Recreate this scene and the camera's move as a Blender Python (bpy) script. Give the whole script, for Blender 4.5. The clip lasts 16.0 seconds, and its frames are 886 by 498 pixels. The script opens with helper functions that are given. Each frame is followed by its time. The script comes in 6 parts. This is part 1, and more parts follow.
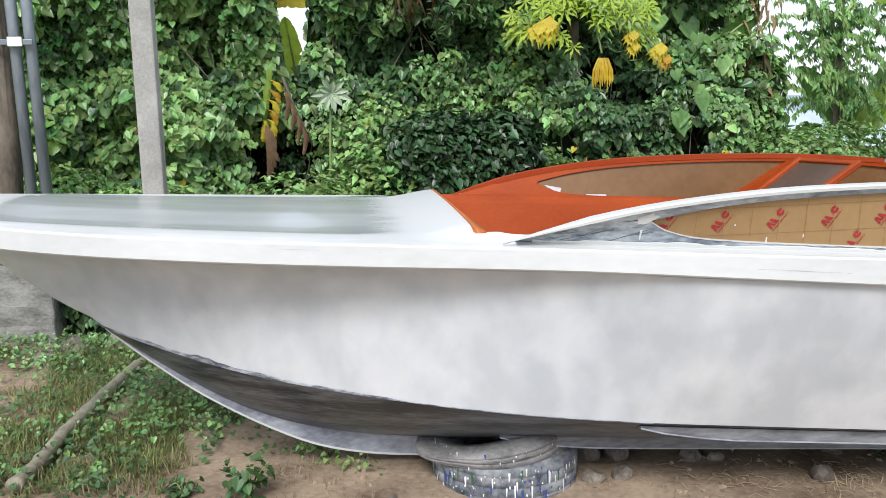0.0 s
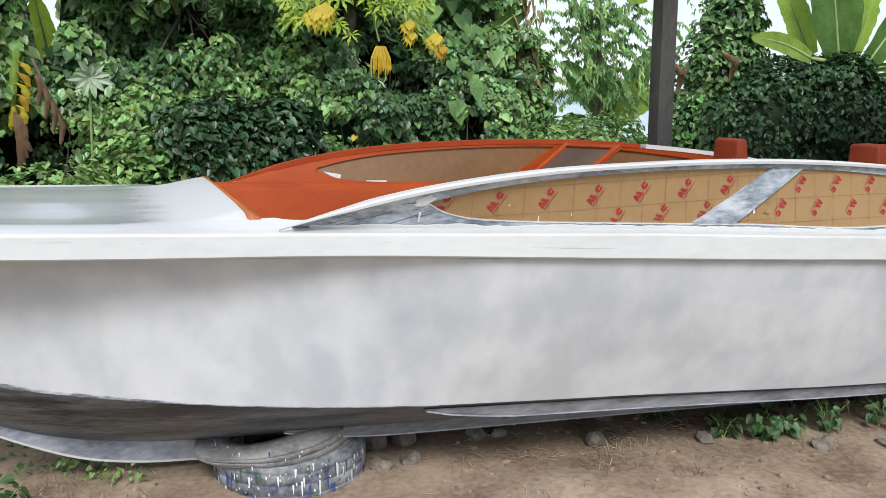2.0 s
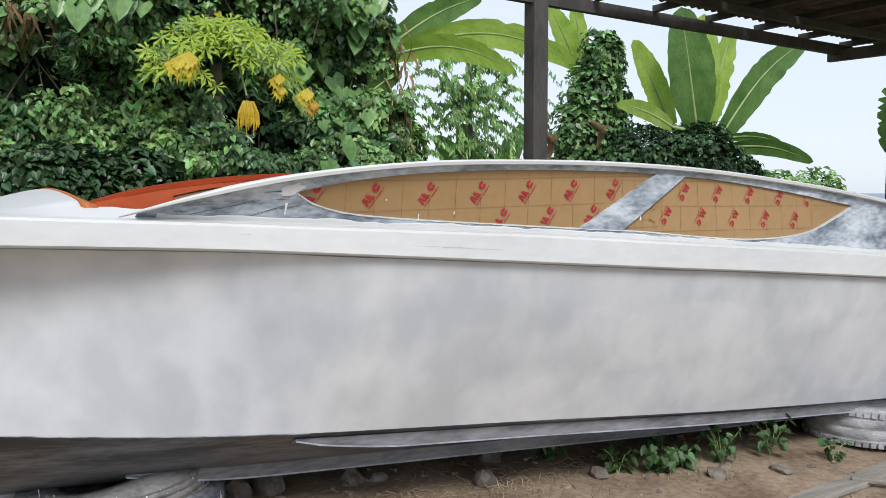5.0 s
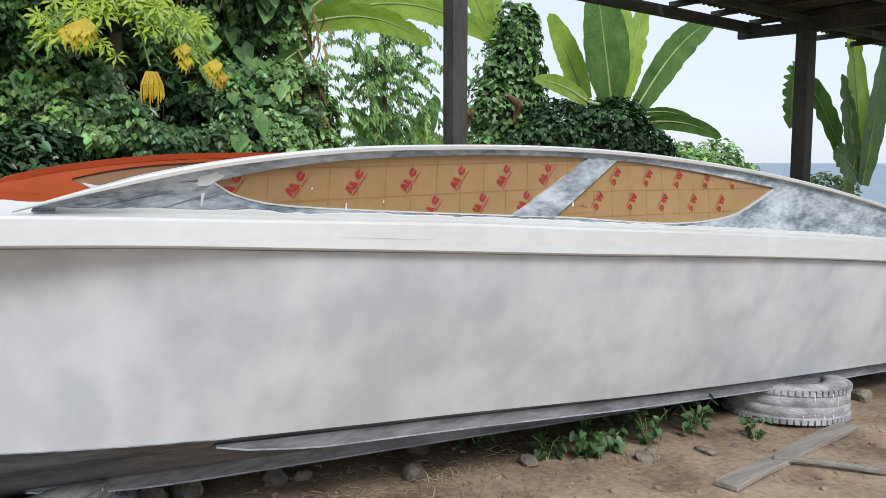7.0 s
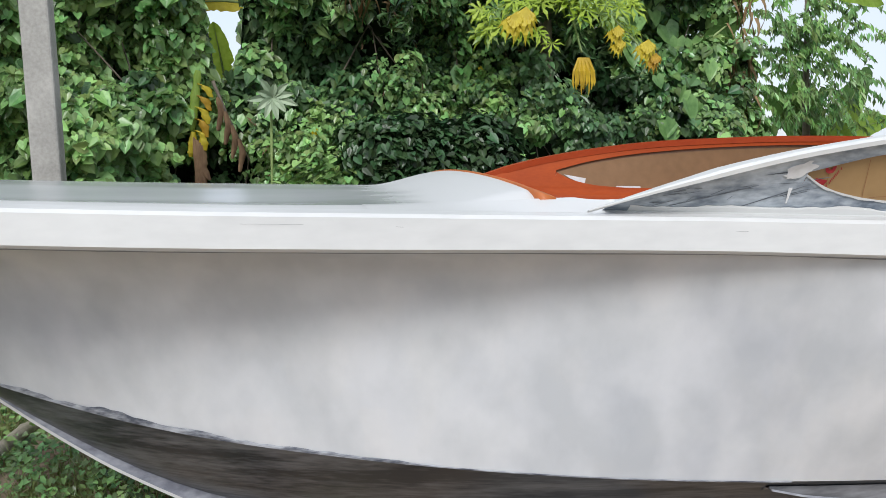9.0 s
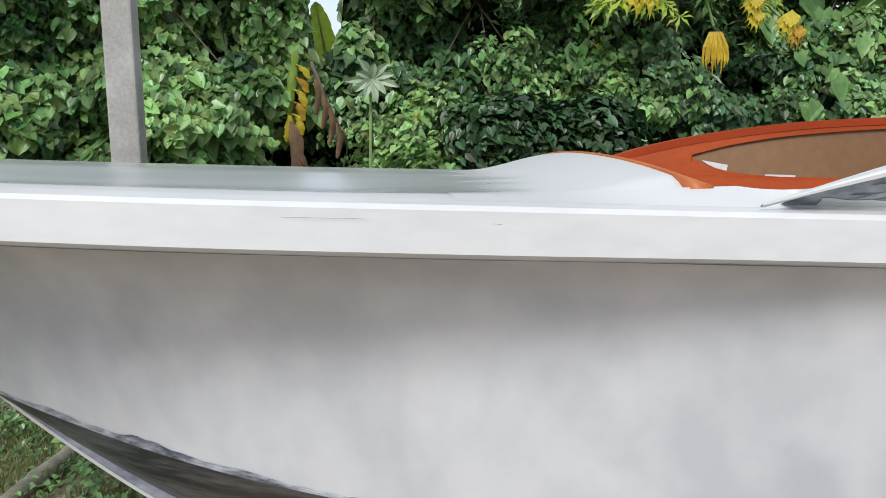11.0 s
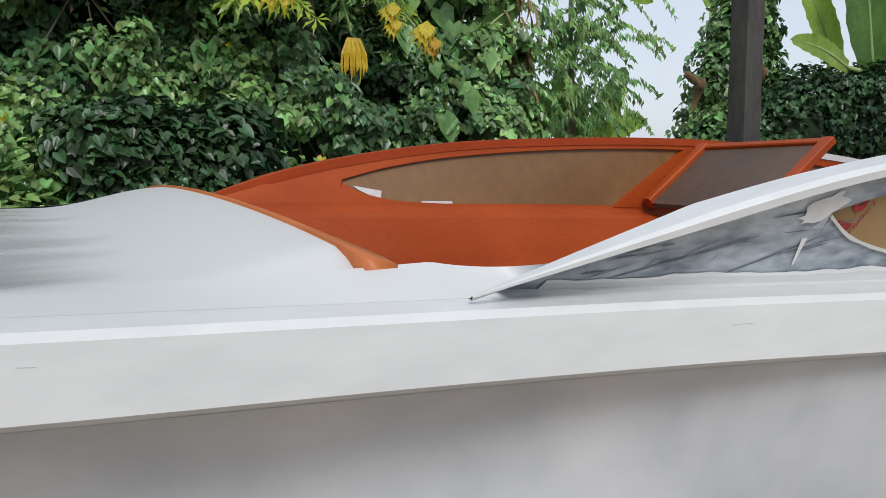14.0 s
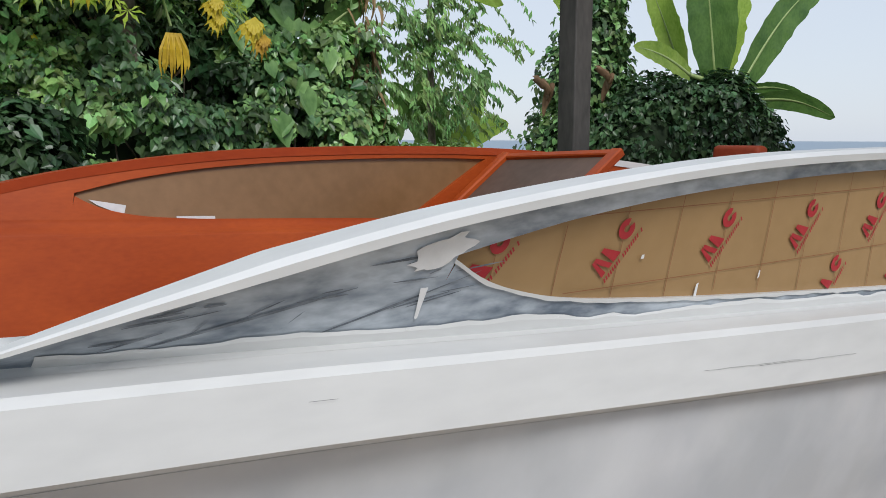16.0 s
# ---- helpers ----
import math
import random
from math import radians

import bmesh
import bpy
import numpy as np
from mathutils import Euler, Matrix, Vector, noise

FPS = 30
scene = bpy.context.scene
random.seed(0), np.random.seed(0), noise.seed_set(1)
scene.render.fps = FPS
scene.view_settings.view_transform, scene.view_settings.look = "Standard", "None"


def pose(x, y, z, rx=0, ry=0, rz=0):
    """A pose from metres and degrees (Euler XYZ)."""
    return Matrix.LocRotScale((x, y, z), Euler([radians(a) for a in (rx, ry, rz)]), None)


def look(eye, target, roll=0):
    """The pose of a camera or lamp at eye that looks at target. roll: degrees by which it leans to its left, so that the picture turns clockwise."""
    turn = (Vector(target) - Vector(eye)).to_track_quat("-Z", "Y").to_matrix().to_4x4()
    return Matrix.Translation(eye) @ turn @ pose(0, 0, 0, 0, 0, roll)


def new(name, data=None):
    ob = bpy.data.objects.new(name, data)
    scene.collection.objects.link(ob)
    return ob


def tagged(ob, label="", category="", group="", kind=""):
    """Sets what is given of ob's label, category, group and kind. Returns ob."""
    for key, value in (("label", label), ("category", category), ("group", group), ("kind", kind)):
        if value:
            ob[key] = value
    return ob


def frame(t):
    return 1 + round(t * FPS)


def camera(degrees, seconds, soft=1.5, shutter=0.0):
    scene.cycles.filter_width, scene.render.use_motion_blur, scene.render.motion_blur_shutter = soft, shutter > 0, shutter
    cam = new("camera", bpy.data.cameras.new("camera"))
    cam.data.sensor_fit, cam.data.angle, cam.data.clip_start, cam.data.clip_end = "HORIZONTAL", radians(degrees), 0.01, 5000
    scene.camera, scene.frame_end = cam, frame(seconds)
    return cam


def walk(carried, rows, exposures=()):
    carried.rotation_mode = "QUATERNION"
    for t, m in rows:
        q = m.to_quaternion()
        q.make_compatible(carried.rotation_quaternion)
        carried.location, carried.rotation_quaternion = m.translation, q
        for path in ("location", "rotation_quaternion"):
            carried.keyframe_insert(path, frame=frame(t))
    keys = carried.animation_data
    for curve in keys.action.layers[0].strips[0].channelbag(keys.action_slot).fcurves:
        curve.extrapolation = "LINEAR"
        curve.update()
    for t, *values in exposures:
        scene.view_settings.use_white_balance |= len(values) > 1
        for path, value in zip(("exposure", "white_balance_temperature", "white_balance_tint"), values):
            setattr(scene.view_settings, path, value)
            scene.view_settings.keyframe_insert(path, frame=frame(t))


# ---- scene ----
cam = camera(55.54, 16.0, 0.8)
PATH = [
    (0.0, look((-1.079, -2.733, 1.711), (-0.819, -0.781, 1.361), -0.83)),
    (0.5, look((-1.096, -2.696, 1.715), (-0.717, -0.766, 1.353), -1.07)),
    (1.0, look((-1.121, -2.667, 1.711), (-0.599, -0.774, 1.335), -0.86)),
    (1.5, look((-1.115, -2.646, 1.694), (-0.462, -0.795, 1.310), -0.46)),
    (2.0, look((-1.030, -2.658, 1.668), (-0.287, -0.839, 1.298), -0.10)),
    (2.5, look((-0.995, -2.669, 1.636), (-0.186, -0.868, 1.314), -0.02)),
    (3.0, look((-0.980, -2.610, 1.506), (-0.130, -0.817, 1.260), -0.31)),
    (3.5, look((-0.966, -2.563, 1.376), (-0.115, -0.762, 1.198), -0.79)),
    (4.0, look((-0.942, -2.616, 1.292), (-0.093, -0.811, 1.147), -0.56)),
    (4.5, look((-0.917, -2.564, 1.269), (-0.003, -0.790, 1.136), -0.19)),
    (5.0, look((-0.928, -2.436, 1.293), (0.094, -0.721, 1.159), 0.01)),
    (5.2, look((-0.921, -2.405, 1.310), (0.142, -0.717, 1.177), -0.09)),
    (7.3, look((-0.902, -2.204, 1.350), (0.292, -0.615, 1.138), 0.13)),
    (7.5, look((-0.908, -2.142, 1.351), (0.232, -0.513, 1.130), 0.27)),
    (8.0, look((-0.987, -2.054, 1.356), (-0.047, -0.304, 1.130), -0.45)),
    (8.5, look((-1.089, -1.868, 1.346), (-0.386, -0.010, 1.120), -1.15)),
    (9.0, look((-1.222, -1.690, 1.362), (-0.784, 0.248, 1.134), -1.51)),
    (9.2, look((-1.261, -1.662, 1.361), (-0.933, 0.298, 1.135), -1.70)),
    (11.3, look((-1.115, -1.117, 1.330), (-0.932, 0.859, 1.084), -1.34)),
    (11.5, look((-1.117, -1.046, 1.349), (-0.858, 0.922, 1.105), -1.39)),
    (12.0, look((-1.105, -0.962, 1.371), (-0.692, 0.979, 1.122), -1.10)),
    (12.5, look((-1.051, -0.898, 1.368), (-0.509, 1.010, 1.110), -0.64)),
    (13.0, look((-0.945, -0.821, 1.380), (-0.247, 1.034, 1.114), -0.34)),
    (13.5, look((-0.900, -0.745, 1.379), (-0.055, 1.050, 1.120), -0.53)),
    (14.0, look((-0.955, -0.703, 1.389), (0.023, 1.023, 1.133), -0.44)),
    (14.5, look((-0.905, -0.690, 1.397), (0.169, 0.978, 1.143), 0.02)),
    (15.0, look((-0.752, -0.699, 1.402), (0.382, 0.927, 1.142), 0.75)),
    (15.5, look((-0.637, -0.730, 1.410), (0.535, 0.869, 1.149), 0.72)),
    (16.0, look((-0.541, -0.715, 1.417), (0.653, 0.869, 1.159), 0.16)),
]
walk(cam, PATH, [(0, 0.62), (2.5, 0.42), (5, 0.33), (9, 0.33), (11.5, 0.33), (12.5, 0.19), (14.5, 0.06), (16, 0.06)])

# ---- world and light ----
SUN_ELEV, SUN_AZ = 44.0, 197.0
world = bpy.data.worlds.new("sky")
scene.world = world
world.use_nodes = True
wn = world.node_tree.nodes
sky = wn.new("ShaderNodeTexSky")
sky.sky_type = "NISHITA"
sky.sun_disc = False
sky.sun_elevation, sky.sun_rotation = radians(SUN_ELEV), radians(SUN_AZ)
sky.air_density, sky.dust_density, sky.ozone_density = 1.0, 1.0, 1.0
# thin bright cloud over the blue, with soft breaks
wl = world.node_tree.links
cloud = wn.new("ShaderNodeTexNoise")
cloud.inputs["Scale"].default_value, cloud.inputs["Detail"].default_value = 2.2, 5
span = wn.new("ShaderNodeMapRange")
span.inputs[1].default_value, span.inputs[2].default_value = 0.35, 0.65
span.inputs[3].default_value, span.inputs[4].default_value = 0.76, 0.97
veil = wn.new("ShaderNodeMix")
veil.data_type = "RGBA"
veil.inputs[7].default_value = (4.35, 4.75, 5.4, 1)
tcw = wn.new("ShaderNodeTexCoord")
wl.new(tcw.outputs["Generated"], cloud.inputs["Vector"])
wl.new(cloud.outputs["Fac"], span.inputs[0])
wl.new(span.outputs[0], veil.inputs[0])
wl.new(sky.outputs[0], veil.inputs[6])
wl.new(veil.outputs[2], wn["Background"].inputs["Color"])
wn["Background"].inputs["Strength"].default_value = 0.15
sun = new("sun", bpy.data.lights.new("sun", "SUN"))
sun.data.energy, sun.data.angle, sun.data.color = 2.05, radians(20), (1.0, 0.99, 0.975)
sa, se = radians(SUN_AZ), radians(SUN_ELEV)
sun.matrix_world = look((0, 0, 0), (-math.sin(sa) * math.cos(se), -math.cos(sa) * math.cos(se), -math.sin(se)))

rng = random.Random(4)


# ---- materials ----
def material(name, dark, light, rough=0.6, scale=6.0, stretch=(1, 1, 1), fine=60.0, bump=0.15, metal=0.0, spec=0.5, translucent=0.0, vary=0.0, coat=0.0, island=False, edges=(0.36, 0.64)):
    """Two colours mixed by noise at two scales, with fine relief."""
    m = bpy.data.materials.new(name)
    m.use_nodes = True
    n, l = m.node_tree.nodes, m.node_tree.links
    b = n["Principled BSDF"]
    tc = n.new("ShaderNodeTexCoord")
    mp = n.new("ShaderNodeMapping")
    mp.inputs["Scale"].default_value = stretch
    l.new(tc.outputs["Object"], mp.inputs["Vector"])
    big, small = n.new("ShaderNodeTexNoise"), n.new("ShaderNodeTexNoise")
    big.inputs["Scale"].default_value, big.inputs["Detail"].default_value = scale, 6
    small.inputs["Scale"].default_value, small.inputs["Detail"].default_value = fine, 4
    for t in (big, small):
        l.new(mp.outputs[0], t.inputs["Vector"])
    mix = n.new("ShaderNodeMath")
    mix.operation = "MULTIPLY_ADD"
    mix.inputs[1].default_value = 0.35
    l.new(small.outputs["Fac"], mix.inputs[0])
    sc = n.new("ShaderNodeMath")
    sc.operation = "MULTIPLY"
    sc.inputs[1].default_value = 0.65
    l.new(big.outputs["Fac"], sc.inputs[0])
    l.new(sc.outputs[0], mix.inputs[2])
    ramp = n.new("ShaderNodeValToRGB")
    ramp.color_ramp.elements[0].position, ramp.color_ramp.elements[1].position = edges
    ramp.color_ramp.elements[0].color, ramp.color_ramp.elements[1].color = (*dark, 1), (*light, 1)
    l.new(mix.outputs[0], ramp.inputs[0])
    col = ramp.outputs[0]
    if vary:
        g = n.new("ShaderNodeNewGeometry") if island else n.new("ShaderNodeObjectInfo")
        hs = n.new("ShaderNodeHueSaturation")
        mr = n.new("ShaderNodeMapRange")
        mr.inputs[3].default_value, mr.inputs[4].default_value = 1 - vary, 1 + vary
        l.new(g.outputs["Random Per Island" if island else "Random"], mr.inputs[0])
        l.new(mr.outputs[0], hs.inputs["Value"])
        mh = n.new("ShaderNodeMapRange")
        mh.inputs[3].default_value, mh.inputs[4].default_value = 0.5 - vary * 0.06, 0.5 + vary * 0.05
        l.new(g.outputs["Random Per Island" if island else "Random"], mh.inputs[0])
        l.new(mh.outputs[0], hs.inputs["Hue"])
        l.new(col, hs.inputs["Color"])
        col = hs.outputs[0]
    l.new(col, b.inputs["Base Color"])
    rr = n.new("ShaderNodeMapRange")
    rr.inputs[3].default_value, rr.inputs[4].default_value = max(rough - 0.1, 0.03), min(rough + 0.12, 1)
    l.new(big.outputs["Fac"], rr.inputs[0])
    l.new(rr.outputs[0], b.inputs["Roughness"])
    b.inputs["Metallic"].default_value = metal
    b.inputs["Specular IOR Level"].default_value = spec
    b.inputs["Coat Weight"].default_value = coat
    if bump:
        bp = n.new("ShaderNodeBump")
        bp.inputs["Strength"].default_value, bp.inputs["Distance"].default_value = bump, 0.01
        l.new(mix.outputs[0], bp.inputs["Height"])
        l.new(bp.outputs[0], b.inputs["Normal"])
    if translucent:
        tr = n.new("ShaderNodeBsdfTranslucent")
        ms = n.new("ShaderNodeMixShader")
        ms.inputs[0].default_value = translucent
        l.new(col, tr.inputs["Color"])
        l.new(b.outputs[0], ms.inputs[1])
        l.new(tr.outputs[0], ms.inputs[2])
        l.new(ms.outputs[0], n["Material Output"].inputs["Surface"])
    return m




def hull_material():
    """White primer sanded in overlapping blocks: cool grey and warm white patches with soft brushed edges."""
    m = material("sanded white primer", (0.525, 0.545, 0.566), (0.655, 0.668, 0.688), 0.34, 2.4, (1, 1, 0.8), 9, 0.015, edges=(0.40, 0.58))
    n, l = m.node_tree.nodes, m.node_tree.links
    b = n["Principled BSDF"]
    tc = n.new("ShaderNodeTexCoord")
    warp = n.new("ShaderNodeTexNoise")
    warp.inputs["Scale"].default_value, warp.inputs["Detail"].default_value = 7, 4
    l.new(tc.outputs["Object"], warp.inputs["Vector"])
    sub = n.new("ShaderNodeVectorMath")
    sub.operation = "MULTIPLY_ADD"
    sub.inputs[1].default_value = (0.075, 0.0, 0.06)
    l.new(warp.outputs["Color"], sub.inputs[0])
    l.new(tc.outputs["Object"], sub.inputs[2])
    col = b.inputs["Base Color"].links[0].from_socket
    for scale, size, tint, amount in ((4.2, (1, 0, 1.3), (0.89, 0.90, 0.92), 0.75), (8.0, (1.5, 0, 0.8), (1.03, 1.02, 1.01), 0.85), (2.6, (1.3, 0, 0.9), (0.91, 0.915, 0.94), 0.7)):
        mp, vo, ra, mx = n.new("ShaderNodeMapping"), n.new("ShaderNodeTexVoronoi"), n.new("ShaderNodeMapRange"), n.new("ShaderNodeMix")
        mp.inputs["Scale"].default_value, mp.inputs["Location"].default_value = size, (scale, 0, scale * 0.37)
        vo.feature, vo.distance, vo.inputs["Scale"].default_value, vo.inputs["Smoothness"].default_value = "SMOOTH_F1", "CHEBYCHEV", scale, 0.6
        vo.inputs["Randomness"].default_value = 0.9
        sx = n.new("ShaderNodeSeparateColor")
        ra.interpolation_type = "SMOOTHSTEP"
        ra.inputs[1].default_value, ra.inputs[2].default_value, ra.inputs[4].default_value = 0.42, 0.85, amount
        l.new(sub.outputs[0], mp.inputs[0])
        l.new(mp.outputs[0], vo.inputs["Vector"])
        l.new(vo.outputs["Color"], sx.inputs[0])
        l.new(sx.outputs[0], ra.inputs[0])
        mx.data_type, mx.blend_type = "RGBA", "MULTIPLY"
        mx.inputs[7].default_value = (*tint, 1)
        l.new(ra.outputs[0], mx.inputs[0])
        l.new(col, mx.inputs[6])
        col = mx.outputs[2]
    l.new(col, b.inputs["Base Color"])
    return m


WHITE = hull_material()
WHITE_TRIM = material("white rail paint", (0.56, 0.56, 0.555), (0.66, 0.66, 0.65), 0.38, 3, (0.3, 1, 1), 40, 0.03)



def deck_material():
    """White paint with a glossy grey unpainted panel, its edge brushed along the boat."""
    m = material("foredeck paint", (0.30, 0.32, 0.315), (0.42, 0.435, 0.43), 0.22, 1.5, (0.3, 1, 1), 8, 0.0)
    n, l = m.node_tree.nodes, m.node_tree.links
    b = n["Principled BSDF"]
    tc, sp = n.new("ShaderNodeTexCoord"), n.new("ShaderNodeSeparateXYZ")
    l.new(tc.outputs["Object"], sp.inputs[0])
    mp, nz = n.new("ShaderNodeMapping"), n.new("ShaderNodeTexNoise")
    mp.inputs["Scale"].default_value = (0.5, 5, 1)
    nz.inputs["Scale"].default_value = 3
    l.new(tc.outputs["Object"], mp.inputs[0])
    l.new(mp.outputs[0], nz.inputs["Vector"])

    def math_node(op, a, b_):
        q = n.new("ShaderNodeMath")
        q.operation = op
        for i, v in enumerate((a, b_)):
            if isinstance(v, (int, float)):
                q.inputs[i].default_value = v
            else:
                l.new(v, q.inputs[i])
        return q.outputs[0]

    def ramp(v, lo, hi):
        q = n.new("ShaderNodeMapRange")
        q.interpolation_type = "SMOOTHSTEP"
        q.inputs[1].default_value, q.inputs[2].default_value = lo, hi
        l.new(v, q.inputs[0])
        return q.outputs[0]
    x = math_node("ADD", sp.outputs[0], math_node("MULTIPLY", math_node("SUBTRACT", nz.outputs["Fac"], 0.5), 0.20))
    aft, fore = ramp(x, -0.79, -0.98), ramp(sp.outputs[0], -2.36, -2.30)
    slope = math_node("MULTIPLY", sp.outputs[0], 0.13)
    near = ramp(math_node("ADD", sp.outputs[1], slope), 0.045, 0.09)
    far = ramp(math_node("ADD", math_node("SUBTRACT", 1.6, sp.outputs[1]), slope), 0.045, 0.09)
    mask = math_node("MULTIPLY", math_node("MULTIPLY", aft, fore), math_node("MULTIPLY", near, far))
    mix = n.new("ShaderNodeMix")
    mix.data_type = "RGBA"
    mix.inputs[6].default_value = (0.56, 0.56, 0.552, 1)
    old = b.inputs["Base Color"].links[0].from_socket
    l.new(mask, mix.inputs[0])
    l.new(old, mix.inputs[7])
    l.new(mix.outputs[2], b.inputs["Base Color"])
    rr = n.new("ShaderNodeMapRange")
    rr.inputs[3].default_value, rr.inputs[4].default_value = 0.42, 0.20
    l.new(mask, rr.inputs[0])
    l.new(rr.outputs[0], b.inputs["Roughness"])
    return m


DECK = deck_material()
BOTTOM = material("dark grey hull bottom", (0.028, 0.034, 0.042), (0.165, 0.175, 0.19), 0.38, 3.4, (0.6, 1, 4), 24, 0.05, edges=(0.42, 0.60))
CHINE_BAND = material("blue grey sanded chine", (0.07, 0.08, 0.105), (0.42, 0.44, 0.48), 0.5, 9, (1, 1, 3), 40, 0.05, edges=(0.40, 0.62))
SPRAY = material("dark grey filler", (0.085, 0.085, 0.09), (0.25, 0.25, 0.265), 0.5, 5.0, (0.6, 1, 3), 30, 0.05)
SEAT = material("dark red gelcoat", (0.17, 0.028, 0.010), (0.235, 0.040, 0.014), 0.55, 4, spec=0.2)
KEEL = material("blue grey sanded filler", (0.17, 0.18, 0.22), (0.44, 0.46, 0.51), 0.55, 5.0, (1, 1, 2), 30, 0.05)
SANDED = material("blue grey sanded coaming", (0.12, 0.150, 0.19), (0.56, 0.61, 0.66), 0.5, 5.5, (0.8, 1, 2.2), 34, 0.05, edges=(0.38, 0.63))
ORANGE = material("orange painted fibreglass", (0.285, 0.043, 0.006), (0.375, 0.064, 0.009), 0.5, 3, (1, 1, 3), 40, 0.05, spec=0.25)
SCRATCH = material("dark sanding scratches", (0.08, 0.095, 0.115), (0.24, 0.265, 0.295), 0.6, 30, (1, 1, 1), 80, 0.0)
ORANGE_CAP = material("red orange cap paint", (0.29, 0.040, 0.009), (0.37, 0.056, 0.012), 0.5, 3, (1, 1, 3), 40, 0.05, spec=0.25)
RIM = material("light orange rim", (0.40, 0.105, 0.022), (0.52, 0.15, 0.036), 0.5, 6, (1, 1, 1), 40, 0.03)
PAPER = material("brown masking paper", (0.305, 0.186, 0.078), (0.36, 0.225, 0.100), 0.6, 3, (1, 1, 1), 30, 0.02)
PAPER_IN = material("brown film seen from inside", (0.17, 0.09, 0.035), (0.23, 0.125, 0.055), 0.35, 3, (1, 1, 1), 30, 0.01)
FILM = material("dull brown film on a screen", (0.085, 0.055, 0.040), (0.125, 0.082, 0.062), 0.5, 4, (1, 1, 1), 30, 0.01, spec=0.2)
FILM_INK = material("dark red print on dull film", (0.11, 0.022, 0.022), (0.15, 0.03, 0.03), 0.3, 20, (1, 1, 1), 60, 0.0)
INK = material("red printing ink", (0.33, 0.014, 0.022), (0.42, 0.024, 0.03), 0.6, 20, (1, 1, 1), 60, 0.0)
GRIDINK = material("thin brown print line", (0.24, 0.10, 0.04), (0.3, 0.14, 0.06), 0.7, 20, (1, 1, 1), 60, 0.0)
TAPE = material("grey masking tape", (0.50, 0.49, 0.49), (0.62, 0.60, 0.60), 0.6, 20, (1, 1, 1), 60, 0.05)
RUBBER = material("grey weathered tyre rubber", (0.10, 0.10, 0.10), (0.30, 0.29, 0.28), 0.8, 7, (1, 1, 2), 50, 0.5)
RUBBER_PAINT = material("paint spattered tyre rubber", (0.03, 0.04, 0.06), (0.32, 0.33, 0.34), 0.7, 9, (1, 1, 1), 40, 0.5)
RUBBER_PALE = material("pale worn tyre rubber", (0.20, 0.20, 0.21), (0.52, 0.52, 0.53), 0.75, 8, (1, 1, 3), 60, 0.5)
PAINT_W = material("white paint drips", (0.7, 0.7, 0.7), (0.8, 0.8, 0.8), 0.5, 20)
PAINT_B = material("blue paint drips", (0.03, 0.05, 0.22), (0.07, 0.10, 0.32), 0.5, 20)
PAINT_G = material("green paint drips", (0.04, 0.10, 0.05), (0.08, 0.18, 0.10), 0.5, 20)
SOIL = material("dry brown soil", (0.165, 0.115, 0.078), (0.43, 0.33, 0.24), 0.95, 2.6, (1, 1, 1), 34, 1.0, spec=0.15)
CONCRETE = material("weathered grey concrete", (0.28, 0.27, 0.25), (0.46, 0.44, 0.41), 0.9, 5, (1, 1, 1), 60, 0.6, spec=0.2)
STEEL = material("dark grey painted timber", (0.034, 0.031, 0.029), (0.088, 0.080, 0.073), 0.7, 4, (1, 1, 0.3), 40, 0.2)
GALV = material("grey galvanised pipe", (0.16, 0.18, 0.20), (0.28, 0.31, 0.34), 0.45, 5, (1, 1, 0.2), 40, 0.1, metal=0.3)
ROOF = material("rusty corrugated roofing", (0.05, 0.045, 0.04), (0.13, 0.12, 0.105), 0.7, 4, (1, 3, 1), 40, 0.2)
WOOD = material("weathered grey timber", (0.16, 0.145, 0.125), (0.34, 0.31, 0.27), 0.85, 5, (0.4, 5, 5), 60, 0.4)
BARK = material("grey brown bark", (0.10, 0.08, 0.06), (0.22, 0.18, 0.14), 0.9, 8, (1, 1, 0.4), 50, 0.8)
BAMBOO = material("grey bamboo pole", (0.20, 0.18, 0.13), (0.38, 0.34, 0.26), 0.7, 6, (3, 3, 0.6), 40, 0.2)
FOOTING = material("stained rough concrete", (0.16, 0.155, 0.14), (0.33, 0.32, 0.30), 0.95, 5, (1, 1, 1.6), 40, 1.0, spec=0.1)
STONE = material("grey brown stone", (0.11, 0.09, 0.075), (0.26, 0.225, 0.185), 0.9, 10, (1, 1, 1), 60, 0.7, vary=0.25)
LEAF = material("green vine leaves", (0.085, 0.190, 0.055), (0.27, 0.44, 0.155), 0.30, 3, (1, 1, 1), 20, 0.0, translucent=0.2, vary=0.5, island=True)
LEAF_PALE = material("bright green creeper leaves", (0.15, 0.285, 0.070), (0.37, 0.54, 0.185), 0.30, 3, (1, 1, 1), 20, 0.0, translucent=0.25, vary=0.45, island=True)
# Deep green of real leaves, also painted as shade in the thicket's recesses.
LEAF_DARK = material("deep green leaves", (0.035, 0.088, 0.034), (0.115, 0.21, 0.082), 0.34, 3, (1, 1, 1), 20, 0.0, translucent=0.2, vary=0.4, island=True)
LEAF_BUSH = material("dark glossy bush leaves", (0.016, 0.046, 0.017), (0.062, 0.125, 0.045), 0.34, 3, (1, 1, 1), 20, 0.0, translucent=0.15, vary=0.5, island=True)
# Near black green that paints the shade deep among the leaves.
LEAF_SHADE = material("dark green of painted thicket shade", (0.008, 0.02, 0.006), (0.02, 0.04, 0.012), 0.9, 5, (1, 1, 1), 20, 0.3)
